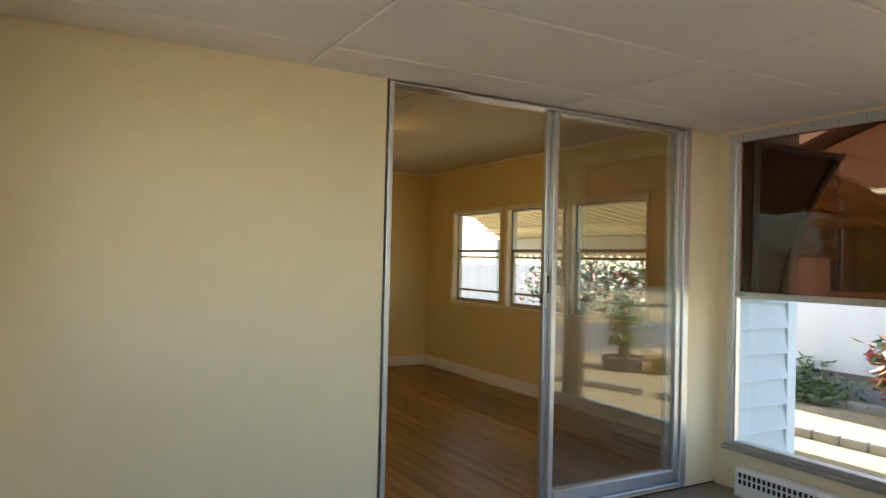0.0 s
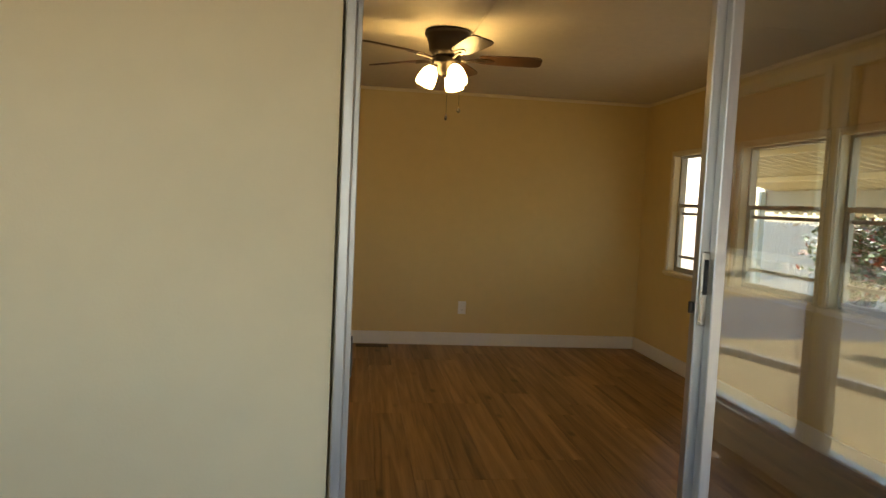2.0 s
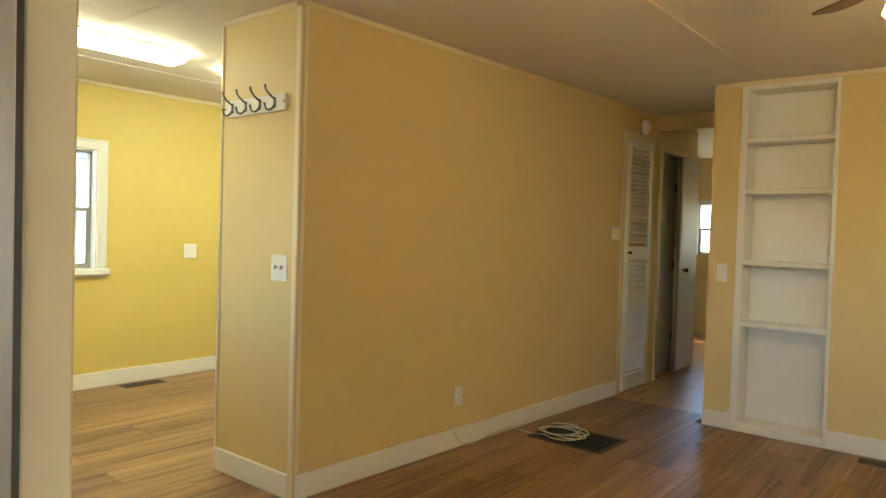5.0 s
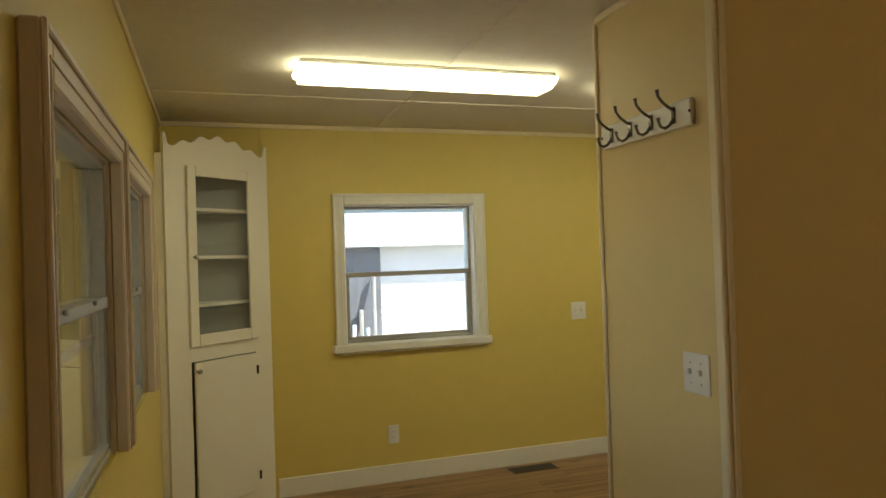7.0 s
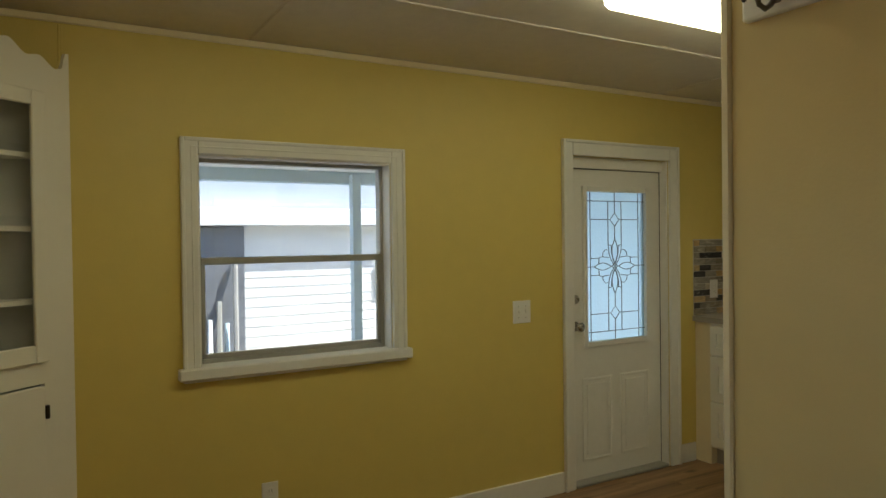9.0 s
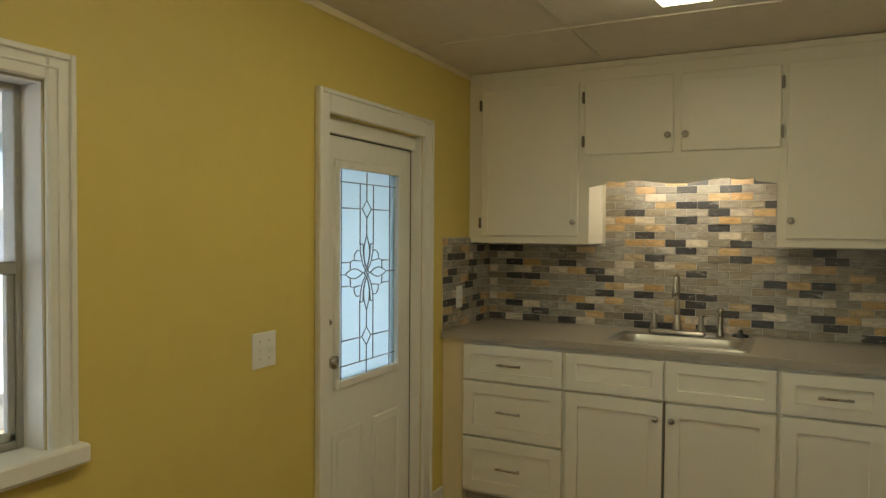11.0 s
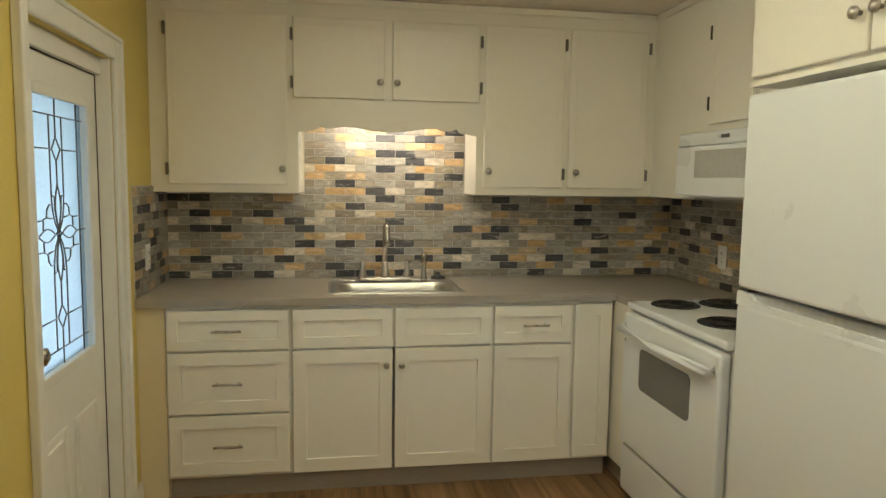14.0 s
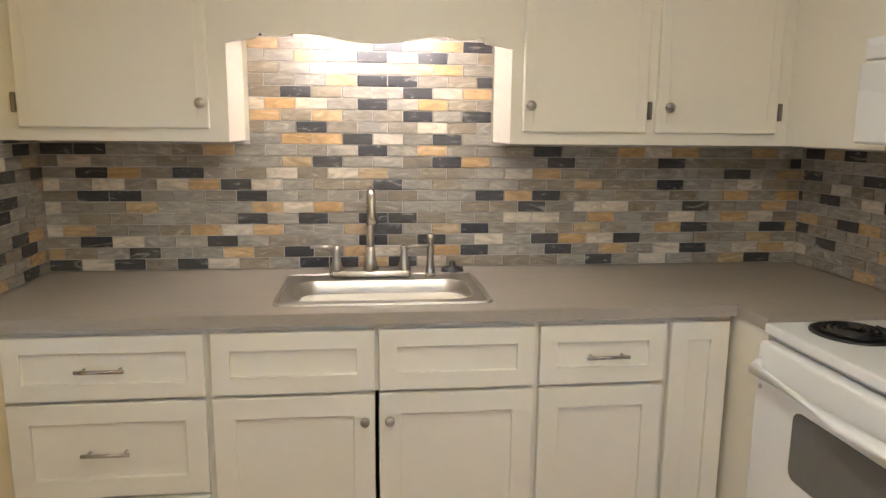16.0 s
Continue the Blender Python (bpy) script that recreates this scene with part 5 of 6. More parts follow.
def stove():
    t = thing("electric_stove", "white electric coil stove with oven window and storage drawer", "stove")
    x0, x1, y0, y1 = 0.985, 1.56, 6.03, 6.82
    zt = 0.905
    part("body", box(x0 + 0.02, x1, y0, y1, 0.03, zt - 0.03, 0.004), M_APPL, t)
    part("cooktop", box(x0 - 0.012, x1, y0 - 0.002, y1, zt - 0.03, zt, 0.006, 2), M_APPL, t, "white enamel cooktop")
    door = part("oven_door", box(x0 - 0.03, x0 + 0.018, y0 + 0.008, y1 - 0.008, 0.27, zt - 0.045, 0.012, 3), M_APPL, t)
    win = bmesh.new()
    o = []
    ya, yb, za, zb, r = y0 + 0.19, y1 - 0.185, 0.558, 0.735, 0.026
    for cy, cz, a0 in ((yb - r, zb - r, 0), (ya + r, zb - r, 90), (ya + r, za + r, 180), (yb - r, za + r, 270)):
        for k in range(5):
            a = radians(a0 + 22.5 * k)
            o.append((cy + r * math.cos(a), cz + r * math.sin(a)))
    prism(win, o, 0.004, Matrix(((0, 0, -1, x0 - 0.029), (1, 0, 0, 0), (0, 1, 0, 0), (0, 0, 0, 1))))
    part("oven_window", win, M_OVENGLASS, door, "dark grey oven window")
    hb = bmesh.new()
    tube(hb, [(x0 - 0.032, y0 + 0.03, 0.80), (x0 - 0.062, y0 + 0.05, 0.795), (x0 - 0.072, (y0 + y1) / 2, 0.79), (x0 - 0.062, y1 - 0.05, 0.795), (x0 - 0.032, y1 - 0.03, 0.80)], 0.017, 12)
    part("oven_handle", hb, M_APPL, door, "white oven handle", True)
    part("storage_drawer", box(x0 - 0.02, x0 + 0.018, y0 + 0.008, y1 - 0.008, 0.045, 0.255, 0.01, 2), M_APPL, t)
    part("gap", box(x0 - 0.006, x0 + 0.019, y0 + 0.012, y1 - 0.012, 0.254, 0.271), M_DARK, t)
    part("kick", box(x0 + 0.03, x1, y0 + 0.01, y1 - 0.01, 0.0, 0.03), M_DARK, t)
    part("oven_door_screw", lathe(bmesh.new(), [(0.007, 0), (0.006, -0.004), (0.002, -0.005)], (x0 - 0.03, y1 - 0.035, 0.74), 10, "x"), M_NICKEL, door)
    for cx, cy, r in ((x0 + 0.155, y1 - 0.12, 0.085), (x0 + 0.165, y0 + 0.28, 0.095), (x0 + 0.39, y1 - 0.125, 0.095), (x0 + 0.39, y0 + 0.28, 0.08)):
        b = part("burner", lathe(bmesh.new(), [(r + 0.018, zt), (r + 0.018, zt + 0.004), (r + 0.008, zt + 0.0045), (r, zt + 0.001), (0.02, zt + 0.0008)], (cx, cy, 0), 28), M_DARK, t, "chrome-ringed drip pan", True)
        pts = []
        for k in range(90):
            a = k * 2 * math.pi / 22
            rr = 0.018 + (r - 0.018) * k / 89
            pts.append((cx + rr * math.cos(a), cy + rr * math.sin(a), zt + 0.010))
        part("coil", tube(bmesh.new(), pts, 0.0042, 6), M_BLACK, b, "black heating coil", True)


stove()


def fridge():
    t = thing("refrigerator", "white top-freezer refrigerator with grey recessed grips", "refrigerator")
    x0, x1, y0, y1, zt, zs = 0.968, 1.56, 5.24, 5.985, 1.716, 1.094
    part("cabinet", box(x0 + 0.06, x1, y0 + 0.005, y1 - 0.005, 0.03, zt - 0.01, 0.006, 2), M_APPL, t)
    fz = part("freezer_door", box(x0, x0 + 0.055, y0, y1, zs + 0.006, zt, 0.014, 3), M_APPL, t)
    fd = part("fridge_door", box(x0, x0 + 0.055, y0, y1, 0.09, zs - 0.045, 0.014, 3), M_APPL, t)
    part("grip_recess", box(x0 + 0.022, x0 + 0.052, y0 + 0.01, y1 - 0.05, zs - 0.052, zs - 0.004, 0.004), M_ALU, fd, "grey recessed grip")
    lip = [(y0, zs - 0.05), (y0, zs - 0.032), (y1 - 0.12, zs - 0.032), (y1 - 0.085, zs - 0.026), (y1 - 0.06, zs - 0.008), (y1 - 0.045, zs - 0.003), (y1 - 0.006, zs - 0.003), (y1, zs - 0.012), (y1, zs - 0.05)]
    part("grip_lip", prism(bmesh.new(), lip, 0.05, Matrix(((0, 0, 1, x0 + 0.002), (1, 0, 0, 0), (0, 1, 0, 0), (0, 0, 0, 1)))), M_APPL, fd)
    part("hinge_cover", box(x0 + 0.008, x0 + 0.05, y1 - 0.05, y1 - 0.005, zs - 0.006, zs + 0.005, 0.002), M_ALUD, t)
    part("kick_grille", box(x0 + 0.03, x0 + 0.06, y0 + 0.01, y1 - 0.01, 0.01, 0.085, 0.003), M_DARK, t)


fridge()


# ---- kitchen door with leaded glass ----
def kitchen_door():
    t = tagged(new("door_4"), "white outside door with leaded privacy glass, closed", "door", "", "structure")
    ya, yb, zt = 6.02, 6.75, 1.804
    x = XW - 0.055
    o0, o1, oz = 6.0, 6.765, 1.872
    for y0, y1, z0, z1 in ((o0 - 0.07, o0, 0, oz + 0.085), (o1, o1 + 0.075, 0, oz + 0.085), (o0, o1, oz, oz + 0.085)):
        part("casing", box(XW, XW + 0.02, y0, y1, z0, z1, 0.006, 2), M_WHITE, t)
    for y0, y1, z0, z1 in ((o0 - 0.072, o0 - 0.054, 0, oz + 0.087), (o1 + 0.059, o1 + 0.077, 0, oz + 0.087), (o0 - 0.054, o1 + 0.059, oz + 0.069, oz + 0.087)):
        part("back_band", box(XW + 0.001, XW + 0.029, y0, y1, z0, z1, 0.005, 2), M_WHITE, t)
    part("jamb", box(XW - 0.14, XW, o0, o0 + 0.02, 0, oz, 0.002), M_WHITE, t)
    part("jamb", box(XW - 0.14, XW, o1 - 0.015, o1, 0, oz, 0.002), M_WHITE, t)
    part("head_jamb", box(XW - 0.14, XW - 0.03, o0 + 0.02, o1 - 0.015, zt + 0.004, oz, 0.002), M_WHITE, t)
    part("threshold", box(XW - 0.14, XW + 0.01, o0 + 0.02, o1 - 0.015, 0, 0.018, 0.004), M_ALUW, t)
    gy0, gy1, gz0, gz1 = 6.152, 6.63, 0.803, 1.682
    s = bmesh.new()
    for a in ((ya + 0.002, gy0, 0.02, zt), (gy1, yb - 0.002, 0.02, zt), (gy0, gy1, 0.02, gz0), (gy0, gy1, gz1, zt)):
        bx(s, x - 0.04, x, a[0], a[1], a[2], a[3])
    slab = part("slab", s, M_WHITE, t)
    for a in ((gy0 - 0.028, gy0 + 0.006, gz0 - 0.028, gz1 + 0.028), (gy1 - 0.006, gy1 + 0.028, gz0 - 0.028, gz1 + 0.028), (gy0 + 0.006, gy1 - 0.006, gz0 - 0.028, gz0 + 0.006), (gy0 + 0.006, gy1 - 0.006, gz1 - 0.006, gz1 + 0.028)):
        part("glazing_bead", box(x - 0.002, x + 0.012, a[0], a[1], a[2], a[3], 0.004, 2), M_WHITE, slab)
    g = part("privacy_glass", box(x - 0.022, x - 0.017, gy0, gy1, gz0, gz1), M_FROST, slab, "textured white privacy glass")
    g.visible_shadow = False
    for y0, y1 in ((6.115, 6.345), (6.415, 6.645)):
        for a in ((y0, y0 + 0.016, 0.12, 0.60), (y1 - 0.016, y1, 0.12, 0.60), (y0 + 0.016, y1 - 0.016, 0.12, 0.136), (y0 + 0.016, y1 - 0.016, 0.584, 0.60)):
            part("panel_moulding", box(x - 0.002, x + 0.006, a[0], a[1], a[2], a[3], 0.003), M_WHITE, slab)
        part("raised_panel", box(x - 0.001, x + 0.004, y0 + 0.035, y1 - 0.035, 0.155, 0.565, 0.004), M_WHITE, slab)
    # came: straight border strips, diamonds, and a flower of crossed ribbons with pointed petals
    gw, gh = gy1 - gy0, gz1 - gz0
    cy, cz, xc = (gy0 + gy1) / 2, gz0 + gh * 0.497, x - 0.014
    cm = bmesh.new()

    def L(*pts, r=0.0026):
        tube(cm, [(xc, y, z) for y, z in pts], r, 6)

    def V(u, v):
        """A place on the glass from its shares of width and height, from the flower's middle."""
        return cy + u * gw, cz + v * gh

    def lens(u0, v0, u1, v1, fat):
        """Two bowed lines between two points."""
        for s2 in (-1, 1):
            pts = []
            for k in range(9):
                q = k / 8
                w = fat * math.sin(math.pi * q) * s2
                (yy, zz) = V(u0 + (u1 - u0) * q, v0 + (v1 - v0) * q)
                pts.append((yy + (w if u0 == u1 else 0), zz + (w if v0 == v1 else 0)))
            L(*pts)
    for u in (-0.40, 0.40):
        L(V(u, -0.497), V(u, 0.503))
    for v in (-0.435, 0.438):
        L(V(-0.5, v), V(0.5, v))
    for dv in (-1, 1):
        vd = dv * 0.315
        L(V(0, vd - 0.045), V(-0.075, vd), V(0, vd + 0.045), V(0.075, vd), V(0, vd - 0.045))
        L(V(-0.40, vd), V(-0.075, vd))
        L(V(0.075, vd), V(0.40, vd))
        L(V(0, vd + dv * 0.045), V(0, dv * 0.5))
        L(V(0, dv * 0.185), V(0, vd - dv * 0.045))
        lens(0.0, dv * 0.02, 0.0, dv * 0.185, 0.023)
        for du in (-1, 1):
            L(V(du * 0.11, dv * 0.438), V(du * 0.11, dv * 0.145))
            L(V(du * 0.11, dv * 0.145), V(du * 0.055, dv * 0.14))
            L(V(du * 0.11, dv * 0.145), V(du * 0.10, dv * 0.095), V(du * 0.065, dv * 0.045), V(0, 0))
            L(V(du * 0.06, dv * 0.14), V(du * 0.055, dv * 0.09), V(du * 0.03, dv * 0.045), V(0, dv * 0.018))
            L(V(du * 0.105, dv * 0.11), V(du * 0.155, dv * 0.112), V(du * 0.195, dv * 0.095), V(du * 0.205, dv * 0.066), V(du * 0.26, dv * 0.06), V(du * 0.265, dv * 0.022))
            L(V(du * 0.205, dv * 0.066), V(du * 0.15, dv * 0.062), V(du * 0.095, dv * 0.06))
            L(V(du * 0.26, dv * 0.057), V(du * 0.40, dv * 0.057))
            L(V(0, dv * 0.022), V(du * 0.045, 0))
    for du in (-1, 1):
        lens(du * 0.06, 0.0, du * 0.34, 0.0, 0.021)
        L(V(du * 0.34, 0), V(du * 0.5, 0))
    part("leading", cm, M_ALUD, slab, "dark lead came flower pattern", True)
    for z, nm in ((0.905, "door_knob"), (1.06, "deadbolt")):
        pr = [(0.028, 0), (0.028, 0.006), (0.012, 0.01), (0.011, 0.03), (0.026, 0.042), (0.027, 0.055), (0.01, 0.064)] if nm == "door_knob" else [(0.026, 0), (0.025, 0.012), (0.012, 0.014), (0.01, 0.03), (0.004, 0.031)]
        part(nm, lathe(bmesh.new(), pr, (x, ya + 0.045, z), 18, "x"), M_NICKEL, slab, "", True)
    part("weather_strip", box(x - 0.01, x + 0.004, yb - 0.001, o1 - 0.0155, 0.02, zt), M_DARK, t)
    part("weather_strip", box(x - 0.01, x + 0.004, ya, yb, zt + 0.0005, zt + 0.0035), M_DARK, t)


kitchen_door()


def ceiling_vent():
    t = thing("ceiling_vent", "white square ceiling panel with a brown metal vent", "ceiling vent")
    part("panel", box(0.83, 1.285, 5.80, 6.76, CEIL - 0.012, CEIL, 0.004), M_CEIL, t)
    part("frame", box(0.955, 1.27, 6.17, 6.505, CEIL - 0.02, CEIL - 0.012, 0.003), M_ALUW, t)
    for k in range(7):
        part("slat", box(0.98, 1.245, 6.195 + k * 0.041, 6.22 + k * 0.041, CEIL - 0.026, CEIL - 0.02), M_VENT, t)


ceiling_vent()


# ---- porch: wall air conditioner ----
def air_conditioner():
    t = thing("air_conditioner", "white through-wall air conditioner with louvred grille", "air conditioner")
    x, y0, y1, z0, z1 = 5.57, 1.965, 2.525, -0.26, 0.135
    part("case", box(x - 0.09, x - 0.001, y0, y1, z0, z1, 0.012, 2), M_PLASTIC, t)
    part("vent_recess", box(x - 0.093, x - 0.088, y0 + 0.025, y1 - 0.025, z1 - 0.085, z1 - 0.02), M_DARK, t)
    for k in range(18):
        y = y0 + 0.03 + k * (y1 - y0 - 0.06) / 17
        part("fin", box(x - 0.098, x - 0.089, y - 0.004, y + 0.004, z1 - 0.085, z1 - 0.02), M_PLASTIC, t)
    for zz in (z1 - 0.088, z1 - 0.052, z1 - 0.016):
        part("fin_bar", box(x - 0.100, x - 0.089, y0 + 0.02, y1 - 0.02, zz - 0.004, zz + 0.004, 0.001), M_PLASTIC, t)
    for k in range(10):
        part("louvre", box(x - 0.097, x - 0.089, y0 + 0.02, y1 - 0.02, z0 + 0.03 + k * 0.024, z0 + 0.042 + k * 0.024, 0.002), M_PLASTIC, t)


air_conditioner()


# ---- outdoors ----
GZ = -0.5
bm = bmesh.new()
bx(bm, -400, 400, -400, 400, GZ - 0.3, GZ)
tagged(part("ground", bm, M_GRAVEL), "dry tan gravel yard", "ground", "", "structure")
tagged(part("road", box(-120, 120, -9.8, -5.0, GZ, GZ + 0.004), M_ROAD), "grey asphalt street in front of the house", "road", "", "structure")


tagged(part("driveway", box(-6.1, XW - 0.16, -2.0, 13.0, GZ, GZ + 0.01), M_PEBBLE), "pale pebble strip under the carport", "driveway", "", "structure")


def edging(pts, n, label):
    t = thing("garden_edging", label, "edging")
    me = mesh_of("edging_stone", box(-0.13, 0.13, -0.05, 0.05, 0, 0.12, 0.02, 2), M_KERB)
    p, q = Vector(pts[0]), Vector(pts[1])
    d = q - p
    for k in range(n):
        o = new("edging_stone", me)
        o.parent = t
        o.matrix_basis = pose(*(p + d * (k + 0.5) / n), 0, 0, math.degrees(math.atan2(d.y, d.x)))


edging(((8.0, -4.9, GZ - 0.02), (9.1, -1.2, GZ - 0.02)), 14, "low grey concrete garden edging")
edging(((9.15, -1.0, GZ - 0.02), (8.9, 9.0, GZ - 0.02)), 36, "low grey concrete garden edging")
edging(((10.9, 0.5, GZ - 0.02), (10.9, 9.0, GZ - 0.02)), 32, "low grey concrete edging along the neighbouring house")


def lap_siding(x0, x1, y, z0, z1, pitch, material, parent, facing=-1, axis="x", lap=0.016):
    """Overlapping siding courses, each a slanted board; axis 'x': runs along x and faces y."""
    n = int(round((z1 - z0) / pitch))
    h = (z1 - z0) / n
    prof = [(0.0, 0.0), (lap, 0.0), (lap * 0.86, -0.008 + 0.02), (0.004, h + 0.012), (0.0, h + 0.012)]
    mb = bmesh.new()
    a = [mb.verts.new((x0, facing * d, z)) for d, z in prof]
    b = [mb.verts.new((x1, facing * d, z)) for d, z in prof]
    for k in range(5):
        mb.faces.new((a[k], a[(k + 1) % 5], b[(k + 1) % 5], b[k]))
    mb.faces.new(a)
    mb.faces.new(b)
    bmesh.ops.recalc_face_normals(mb, faces=mb.faces)
    if axis == "y":
        bmesh.ops.transform(mb, matrix=Matrix(((0, 1, 0, 0), (1, 0, 0, 0), (0, 0, 1, 0), (0, 0, 0, 1))), verts=mb.verts)
        bmesh.ops.recalc_face_normals(mb, faces=mb.faces)
    me = mesh_of("siding_board", mb, material)
    for k in range(n):
        o = new("siding_board", me)
        o.parent = parent
        o.location = (0, y, z0 + k * h) if axis == "x" else (y, 0, z0 + k * h)


sd = tagged(new("siding"), "pale blue lap siding on the outside of the house", "siding", "", "structure")
lap_siding(5.65, 6.20, YP - 0.001, GZ + 0.1, 2.3, 0.155, M_SIDE_BLUE, sd, lap=0.034)
part("corner_trim", box(6.20, 6.29, YP - 0.03, YP + 0.06, GZ + 0.05, 2.3, 0.004), M_BLUEPOST, sd)

# Added panel that makes the dark curved area behind the tinted upper pane.
aw = thing("window_awning", "dark curved panel added outside the tinted porch window", "awning")
out = [(0.0, 0.0)]
for k in range(13):
    u = k / 12
    out.append((0.34 + 0.62 * u ** 1.6, 0.95 * u))
out.append((0.0, 0.95))
part("side_panel", prism(bmesh.new(), out, 0.02, Matrix(((1, 0, 0, 5.68), (0, 0, -1, 2.66), (0, 1, 0, 1.06), (0, 0, 0, 1)))), M_DARKPANEL, aw)
rib = [(5.68 + 0.34 + 0.62 * (k / 12) ** 1.6 + 0.01, 2.63, 1.06 + 0.95 * k / 12) for k in range(13)]
part("edge_rail", tube(bmesh.new(), rib, 0.022, 8), M_ALUD, aw, "curved dark edge of the added panel", True)


def leafy(name, base, height, spread, n, mats, label, category, seed, lsize=0.09, stems=5):
    """A shrub: several stems, and many single leaves in loose tufts."""
    t = thing(name, label, category)
    rng = random.Random(seed)
    b = Vector(base)
    sb = bmesh.new()
    tips = []
    for k in range(stems):
        a = rng.uniform(0, 6.28)
        top = b + Vector((math.cos(a) * spread * rng.uniform(0.2, 0.9), math.sin(a) * spread * rng.uniform(0.2, 0.9), height * rng.uniform(0.55, 1.0)))
        mid = b.lerp(top, 0.5) + Vector((rng.uniform(-0.05, 0.05), rng.uniform(-0.05, 0.05), 0.05))
        tube(sb, [b + Vector((math.cos(a) * 0.04, math.sin(a) * 0.04, -0.02)), mid, top], [0.02 * height, 0.013 * height, 0.005 * height], 6)
        for q in range(4):
            tips.append(b.lerp(top, rng.uniform(0.35, 1.0)) + Vector((rng.uniform(-1, 1), rng.uniform(-1, 1), rng.uniform(-0.5, 0.6))) * spread * 0.35)
        tips.append(top)
    part("stems", sb, M_BARK, t)
    for mi, mt in enumerate(mats):
        vs, fs = [], []
        for k in range(n // len(mats)):
            c = rng.choice(tips) + Vector((rng.gauss(0, 1), rng.gauss(0, 1), rng.gauss(0, 0.8))) * spread * 0.22
            if c.z < b.z + 0.03:
                c.z = b.z + 0.03 + rng.random() * 0.1
            d = Vector((rng.uniform(-1, 1), rng.uniform(-1, 1), rng.uniform(-0.7, 0.5))).normalized()
            s = d.cross(Vector((rng.uniform(-0.3, 0.3), rng.uniform(-0.3, 0.3), 1))).normalized()
            ln, wd = lsize * rng.uniform(0.7, 1.4), lsize * rng.uniform(0.2, 0.38)
            up = d.cross(s) * wd * 0.4
            i = len(vs)
            vs += [c, c + d * ln * 0.5 + s * wd + up, c + d * ln, c + d * ln * 0.5 - s * wd + up]
            fs += [(i, i + 1, i + 2), (i, i + 2, i + 3)]
        me = bpy.data.meshes.new("leaves")
        me.from_pydata([tuple(v) for v in vs], [], fs)
        me.materials.append(mt)
        o = new("leaves", me)
        o.parent = t
        o["kind"] = "stuff"
    return t


leafy("croton_shrub", (10.7, 4.15, GZ), 1.0, 0.4, 900, (M_LEAFR, M_LEAFY, M_LEAF), "red and orange croton shrub in the gravel", "shrub", 3, 0.17)
leafy("low_plants", (11.0, 5.6, GZ), 0.35, 0.6, 500, (M_LEAF,), "low green plants along the neighbouring house", "plant", 4, 0.14)
leafy("low_plants", (11.0, 6.8, GZ), 0.35, 0.6, 500, (M_LEAF,), "low green plants along the neighbouring house", "plant", 14, 0.14)
pt = thing("planter", "dark low planter box in the gravel", "planter")
part("tub", lathe(bmesh.new(), [(0.30, GZ), (0.36, GZ + 0.22), (0.33, GZ + 0.23), (0.31, GZ + 0.18)], (10.45, -3.0, 0), 20), M_ROAD, pt)
leafy("potted_shrub", (10.45, -3.0, GZ + 0.18), 1.05, 0.42, 900, (M_LEAF,), "green shrub growing in a dark planter", "shrub", 6, 0.09)
leafy("low_plants", (10.75, -2.45, GZ), 0.30, 0.28, 350, (M_LEAF, M_LEAFY), "small yellow-green plant beside the planter", "plant", 16, 0.09)
for k, (x, y, h, s) in enumerate(((12.0, 8.6, 2.2, 0.9), (12.6, 10.2, 2.0, 1.0), (12.3, 12.2, 2.2, 1.0), (15.5, -14.5, 2.0, 1.6), (20, -15, 2.4, 2.0), (11, -15, 2.0, 1.6), (26, -15, 2.6, 2.2))):
    leafy("flowering_bush", (x, y, GZ), h, s, 2600, (M_LEAF, M_LEAF, M_LEAF, M_LEAF, M_LEAFP, M_LEAFR), "tall green bush with red flowers", "bush", 20 + k, 0.15, 9)


def neighbour(name, x0, x1, y0, y1, zr, label, face):
    """A low white house: siding, dark skirting, a shallow gable roof and small windows on one face."""
    t = thing(name, label, "house")
    part("wall", box(x0, x1, y0, y1, GZ + 0.36, zr), M_SIDE_WHITE, t)
    part("skirting", box(x0 + 0.03, x1 - 0.03, y0 + 0.03, y1 - 0.03, GZ, GZ + 0.36), M_KERB, t)
    ym = (y0 + y1) / 2
    rf = bmesh.new()
    prism(rf, [(y0 - 0.3, zr), (ym, zr + 1.0), (y1 + 0.3, zr), (ym, zr + 0.92)], x1 - x0 + 0.6, Matrix(((0, 0, 1, x0 - 0.3), (1, 0, 0, 0), (0, 1, 0, 0), (0, 0, 0, 1))))
    part("roof", rf, M_ROOF, t)
    part("gable", prism(bmesh.new(), [(y0, zr), (y1, zr), (ym, zr + 0.88)], x1 - x0 - 0.02, Matrix(((0, 0, 1, x0 + 0.01), (1, 0, 0, 0), (0, 1, 0, 0), (0, 0, 0, 1)))), M_SIDE_WHITE, t)
    xf = x0 if face < 0 else x1
    lap_siding(y0, y1, xf, GZ + 0.36, zr, 0.115, M_SIDE_WHITE, t, face, "y", 0.01)
    return t


